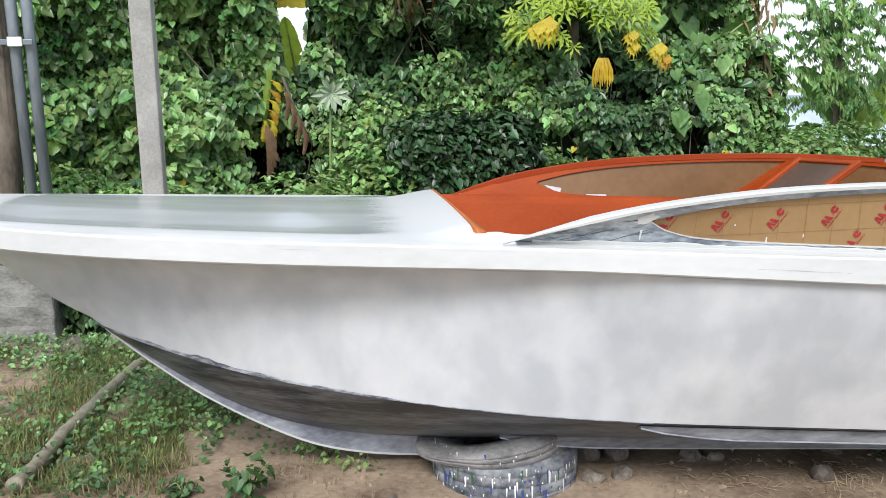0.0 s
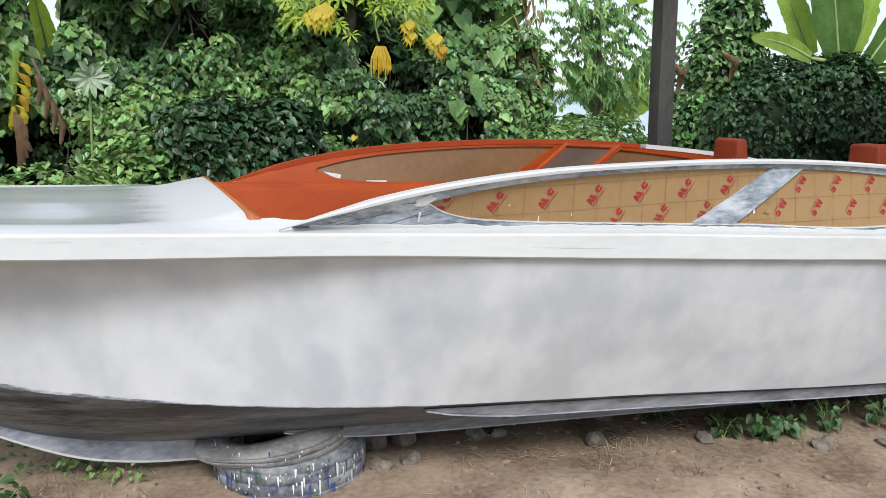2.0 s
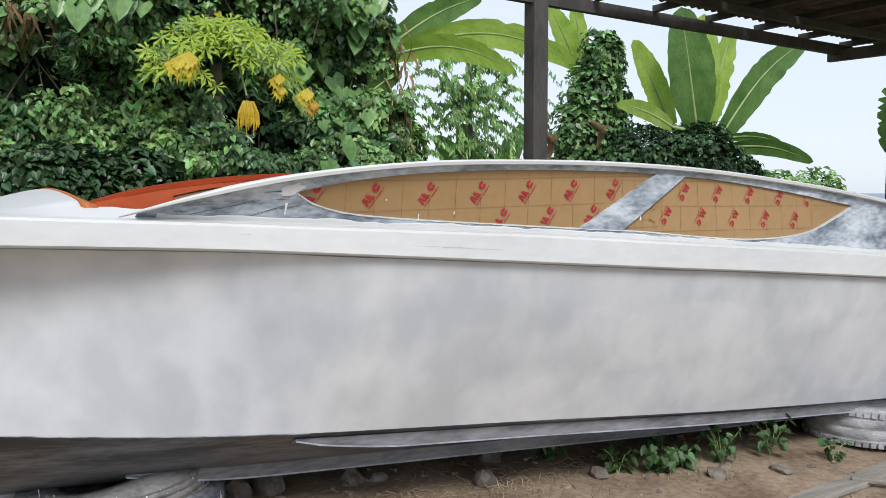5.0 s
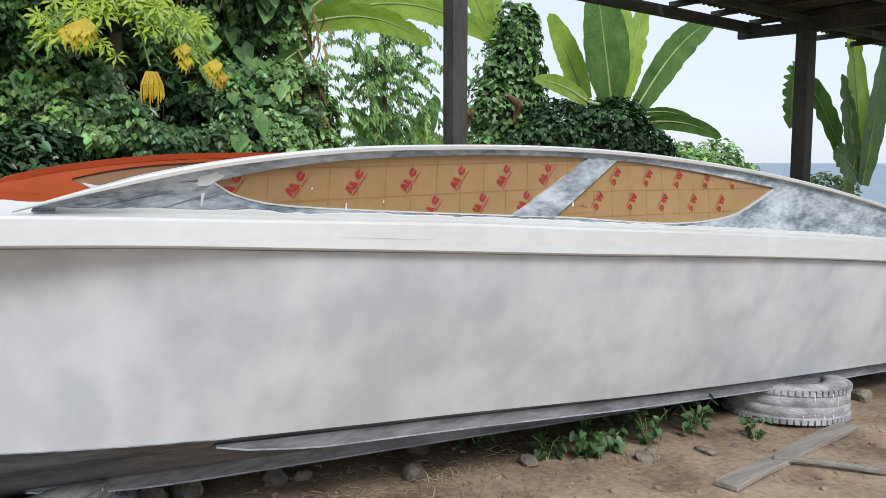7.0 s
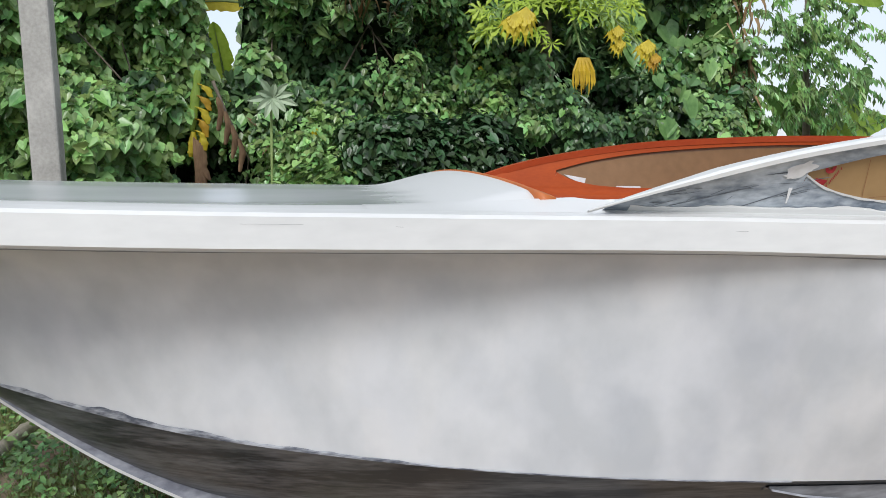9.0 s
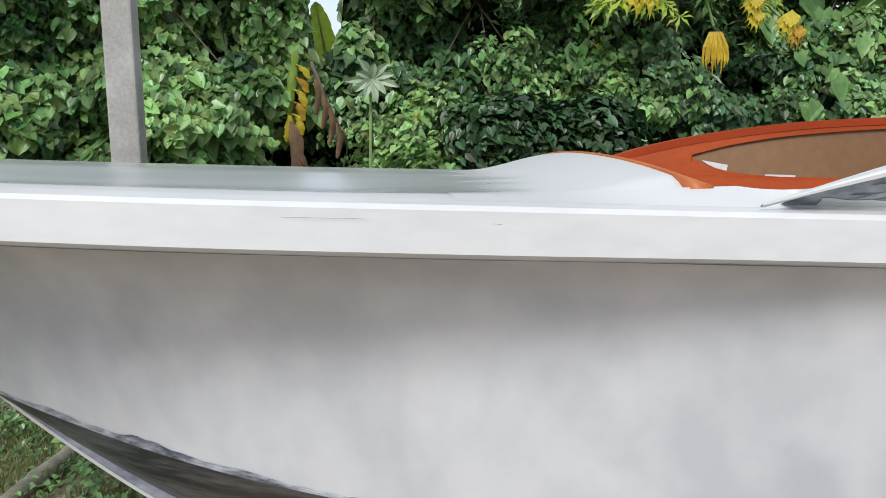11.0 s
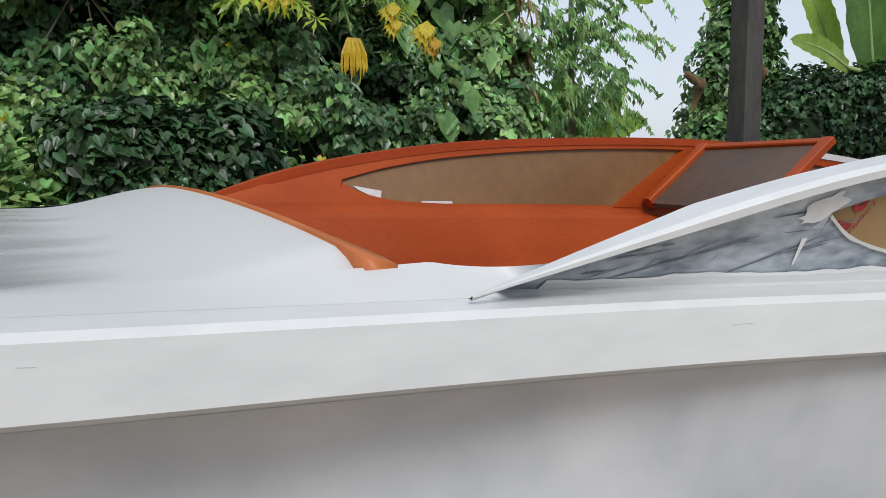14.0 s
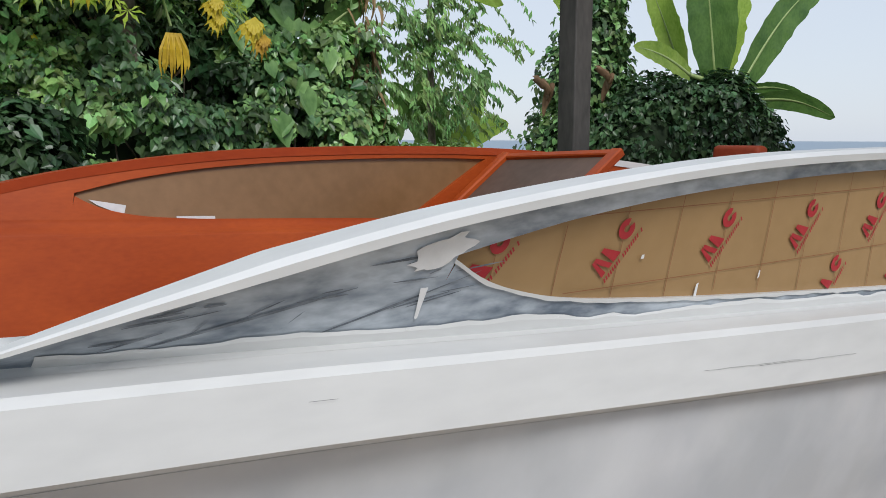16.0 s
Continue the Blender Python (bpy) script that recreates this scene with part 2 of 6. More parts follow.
LEAF_WEED = material("dark weed leaves", (0.040, 0.095, 0.030), (0.10, 0.19, 0.065), 0.5, 3, (1, 1, 1), 20, 0.0, translucent=0.2, vary=0.35, island=True)
BANANA = material("banana leaf", (0.24, 0.385, 0.05), (0.43, 0.58, 0.12), 0.4, 4, (1, 6, 1), 30, 0.1, translucent=0.5)
BANANA_DARK = material("dark banana leaf", (0.06, 0.14, 0.03), (0.14, 0.26, 0.06), 0.4, 4, (1, 6, 1), 30, 0.1, translucent=0.4)
BANANA_RIB = material("banana midrib", (0.22, 0.32, 0.10), (0.34, 0.42, 0.17), 0.5, 8)
DRY = material("dry brown leaf", (0.12, 0.07, 0.035), (0.31, 0.20, 0.105), 0.85, 6, (1, 1, 0.5), 30, 0.4, translucent=0.15, vary=0.3, island=True)
YELLOW = material("yellow papaya leaf", (0.55, 0.42, 0.02), (0.72, 0.60, 0.05), 0.55, 6, (1, 1, 1), 30, 0.1, translucent=0.3, vary=0.15, island=True)
GOLD = material("withered golden leaf", (0.42, 0.24, 0.02), (0.62, 0.40, 0.03), 0.6, 8, (1, 1, 1), 30, 0.2, translucent=0.25, vary=0.2, island=True)
YGREEN = material("yellow green leaf", (0.29, 0.43, 0.035), (0.47, 0.59, 0.085), 0.45, 5, (1, 1, 1), 20, 0.0, translucent=0.35)
PALE = material("silvery green leaf", (0.30, 0.40, 0.26), (0.46, 0.54, 0.38), 0.55, 6, (1, 1, 1), 30, 0.1, translucent=0.2)
GRASS = material("grass blades", (0.12, 0.18, 0.04), (0.30, 0.32, 0.12), 0.6, 3, (1, 1, 1), 20, 0.0, translucent=0.25, vary=0.4, island=True)
STRAW = material("dry straw", (0.20, 0.15, 0.09), (0.36, 0.28, 0.18), 0.8, 6, (1, 1, 1), 30, 0.0, vary=0.3, island=True)
FIELD = material("far green field", (0.12, 0.19, 0.05), (0.22, 0.30, 0.09), 0.9, 0.4, (1, 1, 1), 4, 0.1)
SEA = material("pale blue sea", (0.10, 0.17, 0.24), (0.16, 0.24, 0.32), 0.35, 0.02, (1, 4, 1), 0.3, 0.05)
TIN = material("pale blue distant roofing", (0.35, 0.42, 0.50), (0.48, 0.55, 0.62), 0.6, 1)


# ---- mesh helpers ----
def mesh_object(name, verts, faces, mat, parent=None, label="", smooth=False):
    me = bpy.data.meshes.new(name)
    me.from_pydata([tuple(v) for v in verts], [], faces)
    me.materials.append(mat)
    if smooth:
        me.polygons.foreach_set("use_smooth", [True] * len(me.polygons))
    me.update()
    ob = new(name, me)
    ob.parent = parent
    if label:
        tagged(ob, label)
    return ob


def part(name, bm, mat, parent=None, label="", smooth=False):
    bmesh.ops.recalc_face_normals(bm, faces=bm.faces)
    me = bpy.data.meshes.new(name)
    bm.to_mesh(me)
    bm.free()
    me.materials.append(mat)
    if smooth:
        me.polygons.foreach_set("use_smooth", [True] * len(me.polygons))
    ob = new(name, me)
    ob.parent = parent
    if label:
        tagged(ob, label)
    return ob


def thing(name, label, category, group="", kind="", at=(0, 0, 0)):
    ob = new(name)
    ob.location = at
    ob.empty_display_size = 0.1
    return tagged(ob, label, category, group, kind)


def box_bm(lo, hi, bevel=0.0, bm=None):
    bm = bm or bmesh.new()
    c = [(a + b) / 2 for a, b in zip(lo, hi)]
    s = [abs(b - a) for a, b in zip(lo, hi)]
    r = bmesh.ops.create_cube(bm, size=1, matrix=Matrix.Translation(c) @ Matrix.Diagonal((*s, 1)))
    if bevel:
        es = list({e for v in r["verts"] for e in v.link_edges})
        bmesh.ops.bevel(bm, geom=es, offset=bevel, segments=2, affect="EDGES", profile=0.5)
    return bm


def tube_bm(points, radii, sides=10, bm=None, caps=True):
    """A round tapering tube through points."""
    bm = bm or bmesh.new()
    rings = []
    pts = [Vector(p) for p in points]
    for i, p in enumerate(pts):
        d = (pts[min(i + 1, len(pts) - 1)] - pts[max(i - 1, 0)]).normalized()
        q = d.to_track_quat("Z", "Y")
        r = radii[i] if isinstance(radii, (list, tuple)) else radii
        rings.append([bm.verts.new(p + q @ Vector((math.cos(a) * r, math.sin(a) * r, 0))) for a in (2 * math.pi * k / sides for k in range(sides))])
    for a, b in zip(rings, rings[1:]):
        for k in range(sides):
            bm.faces.new((a[k], a[(k + 1) % sides], b[(k + 1) % sides], b[k]))
    if caps:
        bm.faces.new(rings[0][::-1])
        bm.faces.new(rings[-1])
    return bm


def strip_bm(rows, bm=None, closed=False):
    """A sheet through rows of points of one length."""
    bm = bm or bmesh.new()
    vs = [[bm.verts.new(p) for p in r] for r in rows]
    for a, b in zip(vs, vs[1:]):
        n = len(a)
        for k in range(n if closed else n - 1):
            bm.faces.new((a[k], a[(k + 1) % n], b[(k + 1) % n], b[k]))
    if closed:
        bm.faces.new(vs[0][::-1])
        bm.faces.new(vs[-1])
    return bm


def curve_of(table):
    """A smooth function through (x, value) pairs."""
    xs = [a for a, _ in table]
    ys = [b for _, b in table]
    n = len(xs)
    m = []
    for i in range(n):
        lo, hi = max(i - 1, 0), min(i + 1, n - 1)
        m.append((ys[hi] - ys[lo]) / (xs[hi] - xs[lo]))

    def f(x):
        x = min(max(x, xs[0]), xs[-1])
        i = 0
        while i < n - 2 and x > xs[i + 1]:
            i += 1
        h = xs[i + 1] - xs[i]
        t = (x - xs[i]) / h
        return ((2 * t**3 - 3 * t**2 + 1) * ys[i] + (t**3 - 2 * t**2 + t) * h * m[i] + (-2 * t**3 + 3 * t**2) * ys[i + 1] + (t**3 - t**2) * h * m[i + 1])
    return f


def steps(a, b, n):
    return [a + (b - a) * i / (n - 1) for i in range(n)]


# ---- ground, sea ----
def ground_z(x, y):
    z = 0.125 - 0.028 * max(x + 0.4, 0) if x < 8 else -0.11 - 0.03 * (x - 8)
    z += 0.10 * max(0, min(1, (-2.6 - x) / 1.5)) + 0.12 * max(0, min(1, (y - 3.0) / 2.5))
    z += 0.03 * noise.noise((x * 0.9, y * 0.9, 0)) + 0.012 * noise.noise((x * 4, y * 4, 3))
    d = math.hypot(x - 2, y)
    if d > 18:
        z -= (d - 18) * 0.06
    return max(z, -3.0)


def build_ground():
    def axis(lo, hi, fine_lo, fine_hi, step):
        out = list(np.arange(fine_lo, fine_hi, step))
        v, s = fine_hi, step
        while v < hi:
            out.append(v)
            s *= 1.25
            v += s
        v, s = fine_lo, step
        while v > lo:
            s *= 1.25
            v -= s
            out.insert(0, v)
        return out
    xs, ys = axis(-60, 70, -4.5, 5.5, 0.07), axis(-40, 70, -1.6, 3.5, 0.07)
    verts = [(x, y, ground_z(x, y)) for y in ys for x in xs]
    nx = len(xs)
    faces = [(j * nx + i, j * nx + i + 1, (j + 1) * nx + i + 1, (j + 1) * nx + i) for j in range(len(ys) - 1) for i in range(nx - 1)]
    g = mesh_object("ground", verts, faces, SOIL, smooth=True)
    g.data.materials.append(FIELD)
    for poly in g.data.polygons:
        if math.hypot(poly.center.x - 2, poly.center.y) > 9:
            poly.material_index = 1
    tagged(g, "dry brown sandy soil with patches of grass", "ground", kind="structure")
    w = mesh_object("water", [(-3000, 55, -2.6), (4000, -1500, -2.6), (4500, 4500, -2.6), (-3000, 4500, -2.6)], [(0, 1, 2, 3)], SEA)
    tagged(w, "pale calm sea reaching the horizon", "sea", kind="structure")


build_ground()

# ---- boat ----
MID = 0.8          # y of the boat's centre line
RAIL_Y = curve_of([(-2.68, 0.74), (-2.66, 0.62), (-2.58, 0.49), (-2.4, 0.345), (-2, 0.205), (-1.5, 0.11), (-1, 0.05), (-0.5, 0.008), (0, -0.04), (0.5, -0.085), (1, -0.115), (1.5, -0.143), (2, -0.165), (3, -0.198), (4.2, -0.23), (5.8, -0.25)])
RAIL_Z = curve_of([(-2.68, 1.270), (-2.4, 1.246), (-2, 1.214), (-1.5, 1.185), (-1, 1.161), (-0.5, 1.139), (-0.2, 1.124), (0, 1.111), (0.5, 1.076), (1, 1.039), (1.5, 1.002), (2, 0.967), (3, 0.889), (4.2, 0.779), (5.8, 0.635)])
RAIL_H = curve_of([(-2.68, 0.070), (-2, 0.077), (-1, 0.079), (-0.5, 0.077), (0, 0.080), (0.5, 0.089), (1, 0.097), (5.8, 0.105)])
CHINE_Y = curve_of([(-2.08, 0.795), (-2, 0.71), (-1.5, 0.492), (-1, 0.331), (-0.5, 0.212), (0, 0.158), (0.5, 0.140), (1, 0.128), (1.5, 0.103), (2, 0.069), (3, 0.007), (4.2, -0.04), (5.8, -0.07)])
CHINE_Z = curve_of([(-2.08, 0.855), (-2, 0.823), (-1.5, 0.693), (-1, 0.613), (-0.5, 0.556), (0, 0.504), (0.5, 0.459), (1, 0.416), (1.5, 0.373), (2, 0.334), (3, 0.270), (4.2, 0.2), (5.8, 0.11)])
KEEL_Z = curve_of([(-2.68, 1.27), (-2.407, 1.09), (-2.205, 0.928), (-2.08, 0.85), (-1.969, 0.752), (-1.731, 0.572), (-1.506, 0.428), (-1.273, 0.330), (-0.983, 0.266), (-0.671, 0.236), (0, 0.215), (1, 0.17), (3, 0.09), (5.8, -0.0)])
CAP_Y = curve_of([(-0.51, 0.03), (-0.3, -0.012), (0, -0.048), (0.4, -0.075), (0.8, -0.085), (1.2, -0.088), (1.6, -0.09), (2, -0.097), (2.5, -0.115), (3, -0.14), (3.6, -0.165), (4.4, -0.18), (5.6, -0.19)])
CAP_Z = curve_of([(-0.51, 1.225), (-0.3, 1.275), (0, 1.334), (0.4, 1.377), (0.8, 1.390), (1.2, 1.390), (1.6, 1.376), (2, 1.346), (2.5, 1.292), (3, 1.217), (3.6, 1.105), (4.2, 0.99), (5, 0.84), (5.6, 0.76)])
STERN = 5.6


def mirror(p):
    return (p[0], 2 * MID - p[1], p[2])


def both(rows):
    return rows, [[mirror(p) for p in r] for r in rows]


def side_row(x):
    """From the rail's underside down to the chine, hollow under the flare forward."""
    top = Vector((x, RAIL_Y(x) + 0.022 + 0.025 * max(0, min(1, (-0.2 - x) / 1.2)), RAIL_Z(x) + 0.01))
    if x < -2.08:
        low = Vector((x, MID - 0.004, KEEL_Z(x)))
    else:
        low = Vector((x, CHINE_Y(x), CHINE_Z(x)))
    hollow = 0.20 * max(0, min(1, (0.3 - x) / 2.2)) * (1 if x > -2.2 else max(0, (x + 2.86) / 0.66))
    row = []
    for i in range(13):
        u = i / 12
        p = top.lerp(low, u)
        p.y += hollow * math.sin(math.pi * u ** (0.48 if x < -0.6 else 0.48 + 0.27 * min(1, (x + 0.6) / 0.9))) - 0.015 * math.sin(math.pi * u)
        row.append(tuple(p))
    return row


def build_boat():
    boat = thing("speedboat", "unfinished white and orange fibreglass speedboat propped on old tyres", "boat")
    xs = steps(-2.68, STERN, 110)
    near, far = both([side_row(x) for x in xs])
    part("hull_side", strip_bm(near), WHITE, boat, "white primed hull side with sanding patches", True)
    part("hull_side", strip_bm(far), WHITE, boat, "white primed hull side", True)
    # bottom panels from chine to keel
    rows = []
    for x in steps(-2.08, STERN, 90):
        a, b = Vector((x, CHINE_Y(x), CHINE_Z(x))), Vector((x, MID, KEEL_Z(x)))
        r = []
        for i in range(9):
            u = i / 8
            p = a.lerp(b, u)
            p.z -= 0.05 * math.sin(math.pi * u) * max(0, min(1, (x + 2.08) / 1.2))
            r.append(tuple(p))
        rows.append(r)
    near, far = both(rows)
    part("hull_bottom", strip_bm(near), BOTTOM, boat, "dark grey sanded hull bottom", True)
    part("hull_bottom", strip_bm(far), BOTTOM, boat, "dark grey sanded hull bottom", True)
    # keel plate under the forefoot
    low = curve_of([(-2.03, 0.81), (-1.929, 0.72), (-1.759, 0.582), (-1.62, 0.482), (-1.395, 0.35), (-1.181, 0.249), (-0.96, 0.194), (-0.721, 0.166), (-0.64, 0.16)])
    rows = []
    for x in steps(-2.02, -0.68, 44):
        w = 0.012 + 0.03 * min(1, (x + 2.02) / 0.6)
        top = KEEL_Z(x) + 0.03
        rows.append([(x, MID - w, top), (x, MID - w - 0.006, low(x) + 0.006), (x, MID - w, low(x)), (x, MID + w, low(x)), (x, MID + w, top)])
    part("keel_plate", strip_bm(rows, closed=True), KEEL, boat, "lilac grey filler covered keel plate")
    edge = [[(r[1][0], r[1][1] - 0.003, low(r[1][0]) + 0.009), (r[1][0], r[1][1] - 0.003, low(r[1][0]) - 0.001)] for r in rows]
    part("keel_edge", strip_bm(edge), WHITE_TRIM, boat, "pale worn lower edge of the keel plate")
    # spray rails
    def spray(x0, x1, off, name="spray_rail"):
        rows = []
        for x in steps(x0, x1, 60):
            g = min(1, ((x - x0) / 0.35)) ** 0.6
            u = off
            y = CHINE_Y(x) * (1 - u) + MID * u
            z = CHINE_Z(x) * (1 - u) + KEEL_Z(x) * u - 0.048 * math.sin(math.pi * u)
            d = 0.038 * g + 0.004
            rows.append([(x, y - 0.012, z + 0.004), (x, y - 0.02, z - d), (x, y + 0.03, z - d), (x, y + 0.10 * g + 0.02, z - 0.02)])
        a, b = both(rows)
        part(name, strip_bm(a, closed=True), SPRAY, boat, "dark grey spray rail with a pale edge")
        edge = [[(p[1][0], p[1][1] - 0.003, p[1][2] + 0.005), (p[1][0], p[1][1] - 0.003, p[1][2] - 0.001)] for p in a]
        part("spray_rail_edge", strip_bm(edge), KEEL, boat, "pale bare edge of a spray rail")
        part(name, strip_bm(b, closed=True), SPRAY, boat, "dark grey spray rail with a pale edge")
    spray(0.06, STERN, 0.07)
    spray(-0.43, STERN, 0.48)
    # rub rail: a proud flat band with a rounded top, closed at the bow
    def rail_profile(x):
        y, z, h = RAIL_Y(x), RAIL_Z(x), RAIL_H(x)
        return [(x, y + 0.05, z - 0.002), (x, y + 0.004, z - 0.004), (x, y - 0.004, z + 0.004), (x, y, z + h - 0.008), (x, y + 0.008, z + h), (x, y + 0.06, z + h + 0.006), (x, y + 0.07, z + 0.01)]
    near, far = both([rail_profile(x) for x in steps(-2.68, STERN, 120)])
    part("rub_rail", strip_bm(near, closed=True), WHITE_TRIM, boat, "broad white rub rail with hairline scratches")
    part("rub_rail", strip_bm(far, closed=True), WHITE_TRIM, boat, "broad white rub rail")
    # foredeck, with a hump before the cockpit
    def deck_z(x, y):
        u = (y - MID) / (MID - RAIL_Y(x) - 0.055)
        edge = RAIL_Z(x) + RAIL_H(x) + 0.004
        crown = 0.03
        z = edge + crown * max(0, 1 - u * u)
        z -= 0.02 * max(0, 1 - abs(abs(u) - 0.62) / 0.3) * max(0, min(1, (x + 2.4) / 0.2)) * max(0, min(1, (-0.85 - x) / 0.3))
        v = (y - MID) / 0.68
        hump = max(0, 1 - v * v)
        k = max(0, min(1, (x - rim_x(y) + 0.24) / 0.24))
        z += (1.256 + 0.050 * hump ** 0.8 - edge - crown * max(0, 1 - u * u)) * (k * k * (3 - 2 * k)) * min(1, hump * 6)
        return z
    def rim_x(y):
        v = (y - MID) / 0.70
        return -0.578 - 0.035 * max(0, 1 - v * v)
    rows = []
    nx, ny = 70, 61
    for i in range(nx):
        row = []
        for j in range(ny):
            s = -1 + 2 * j / (ny - 1)
            t = i / (nx - 1)
            y1 = MID + s * (MID - RAIL_Y(-0.45) - 0.055)
            x_end = rim_x(y1) if abs(y1 - MID) < 0.70 else -0.575
            x = -2.66 + (x_end + 2.66) * t
            y = MID + s * (MID - RAIL_Y(x) - 0.055)
            row.append((x, y, deck_z(x, y)))
        rows.append(row)
    part("foredeck", strip_bm(rows), DECK, boat, "white foredeck with a glossy grey panel and a low hump", True)
    # orange rim along the hump's rear edge
    ys = steps(0.124, 1.476, 48)
    rows = []
    for y in ys:
        v = (y - MID) / 0.70
        x, z = rim_x(y), 1.256 + 0.050 * max(0, 1 - ((y - MID) / 0.68) ** 2) ** 0.8
        w = 0.014 + 0.024 * v * v
        rows.append([(x - 0.004, y, z + 0.0035), (x + w * 0.25, y, z + 0.0035), (x + w, y, z - 0.004 - 0.008 * (1 - abs(v))), (x + w, y, z - 0.035), (x, y, z - 0.035)])
    part("cockpit_rim", strip_bm(rows, closed=True), RIM, boat, "light orange rounded cockpit rim", True)
    rows = [[(rim_x(y) + 0.02 + 0.02 * k, MID + (y - MID) * (1 - 0.13 * k), (1.256 + 0.050 * max(0, 1 - ((y - MID) / 0.68) ** 2) ** 0.8) - 0.02 - 0.11 * k) for k in range(6)] for y in steps(0.15, 1.45, 34)]
    part("dash_panel", strip_bm(rows), ORANGE, boat, "orange painted dash panel", True)
    # side decks beside the coaming
    rows = []
    for x in steps(-0.98, -0.585, 24) + steps(-0.58, -0.346, 26) + steps(-0.342, STERN, 60):
        a = RAIL_Y(x) + 0.05
        top = RAIL_Z(x) + RAIL_H(x)
        yi, zi = panel_y(x, 0) + 0.03, top + 0.016
        ym, zm = (a + yi) / 2, top + 0.012
        if x < -0.344:
            rise = max(0, min(1, (x + 0.98) / 0.40))
            rise = rise * rise * (3 - 2 * rise)
            yi = 0.130 + 0.10 * (1 - rise)
            zi = deck_z(x, yi) * (1 - rise) + 1.251 * rise + 0.001
            ym = a + (yi - a) * 0.5
            zm = (deck_z(x, ym) + 0.002) * (1 - rise) + (top + 0.005 + (1.251 - top - 0.005) * 0.5) * rise
            # fold down behind the coaming's tip and run out under the cap
            s = max(0, min(1, (x + 0.53) / 0.06))
            s = s * s * (3 - 2 * s)
            ym, zm = ym + (panel_y(x, 0) + 0.012 - ym) * s, zm + (top + 0.012 - zm) * s
            q = max(0, min(1, (x + 0.50) / 0.14))
            yi, zi = yi + (CAP_Y(x) + 0.030 - yi) * q, zi + (CAP_Z(x) - 0.004 - zi) * q
        rows.append([(x, a, top + 0.005), (x, ym, zm), (x, yi, zi)])
    near, far = rows, []
    for r in rows:
        if r[0][0] > -0.70:
            z = RAIL_Z(r[0][0]) + RAIL_H(r[0][0])
            yi = panel_y(r[0][0], 0) + 0.03
            r = [r[0], (r[0][0], (r[0][1] + yi) / 2, z + 0.004), (r[0][0], yi, z + 0.004)]
        far.append([mirror(p) for p in r])
    part("side_deck", strip_bm(near), DECK, boat, "white side deck", True)
    part("side_deck", strip_bm(far), DECK, boat, "white side deck", True)
    # orange inner liner: ledge, side wall and floor
    rows = []
    for x in steps(-0.57, STERN - 0.05, 64):
        a = max(panel_y(x, 0), RAIL_Y(x) + 0.06) + 0.028
        d = RAIL_Z(x) + RAIL_H(x)
        tuck = 0.30 * max(0, (0.3 - x) / 0.87)
        rows.append([(x, a, d + 0.02), (x, a + 0.005, d - 0.005), (x, a + 0.07, d - 0.012), (x, a + 0.078, d - 0.02), (x, a + 0.10 + tuck, d - 0.3), (x, a + 0.2 + tuck, 0.62 - 0.06 * x * 0.9), (x, MID, 0.60 - 0.06 * x * 0.9)])
    near, far = both(rows)
    part("inner_liner", strip_bm(near), ORANGE, boat, "orange painted inner liner with a ledge", True)
    part("inner_liner", strip_bm(far), ORANGE, boat, "orange painted inner liner with a ledge", True)
    # transom
    x = STERN
    prof = [(x, p[1], p[2]) for p in side_row(x)] + [(x, MID, KEEL_Z(x))]
    ring = prof + [mirror(p) for p in prof[-2::-1]]
    bm = bmesh.new()
    bm.faces.new([bm.verts.new(p) for p in ring])
    part("transom", bm, WHITE, boat, "white flat transom")
    return boat


def panel_y(x, k):
    """The coaming panel's outer face: k = 0 at the side deck, 1 under the cap."""
    base = RAIL_Y(x) + 0.062
    return base * (1 - k) + (CAP_Y(x) + 0.012) * k


def deck_line(x):
    return RAIL_Z(x) + RAIL_H(x) + 0.012


# window outlines on the panel: lower and upper edges
WIN_LO = curve_of([(-0.003, 1.293), (0.042, 1.266), (0.088, 1.248), (0.169, 1.229), (0.271, 1.217), (0.432, 1.204), (0.737, 1.184), (1.063, 1.164), (1.359, 1.146), (1.649, 1.120), (1.914, 1.103), (2.151, 1.106), (2.338, 1.130), (2.533, 1.198), (2.613, 1.233)])
WIN_UP = curve_of([(-0.003, 1.294), (0.085, 1.313), (0.166, 1.328), (0.337, 1.349), (0.528, 1.362), (0.737, 1.370), (0.966, 1.373), (1.22, 1.371), (1.412, 1.365), (1.586, 1.356), (1.795, 1.341), (2.138, 1.302), (2.613, 1.234)])
STRUT_LO, STRUT_UP = (1.07, 1.265), (1.43, 1.58)


def window_spans(x):
    """Heights of the opening at x, cut by the slanting strut: a list of (low, high)."""
    if x <= -0.003 or x >= 2.613:
        return []
    lo, up = WIN_LO(x), WIN_UP(x)
    if up - lo < 0.002:
        return []
    return [(lo, up)]


FAR_DROP = 0.018          # the boat leans a little to its far side


def face_point(x, z, inset=0.0, far=False):
    lo, up = deck_line(x), CAP_Z(x)
    k = (z - lo) / max(up - lo, 0.001)
    y = panel_y(x, k) + inset
    return (x, 2 * MID - y, z - FAR_DROP) if far else (x, y, z)


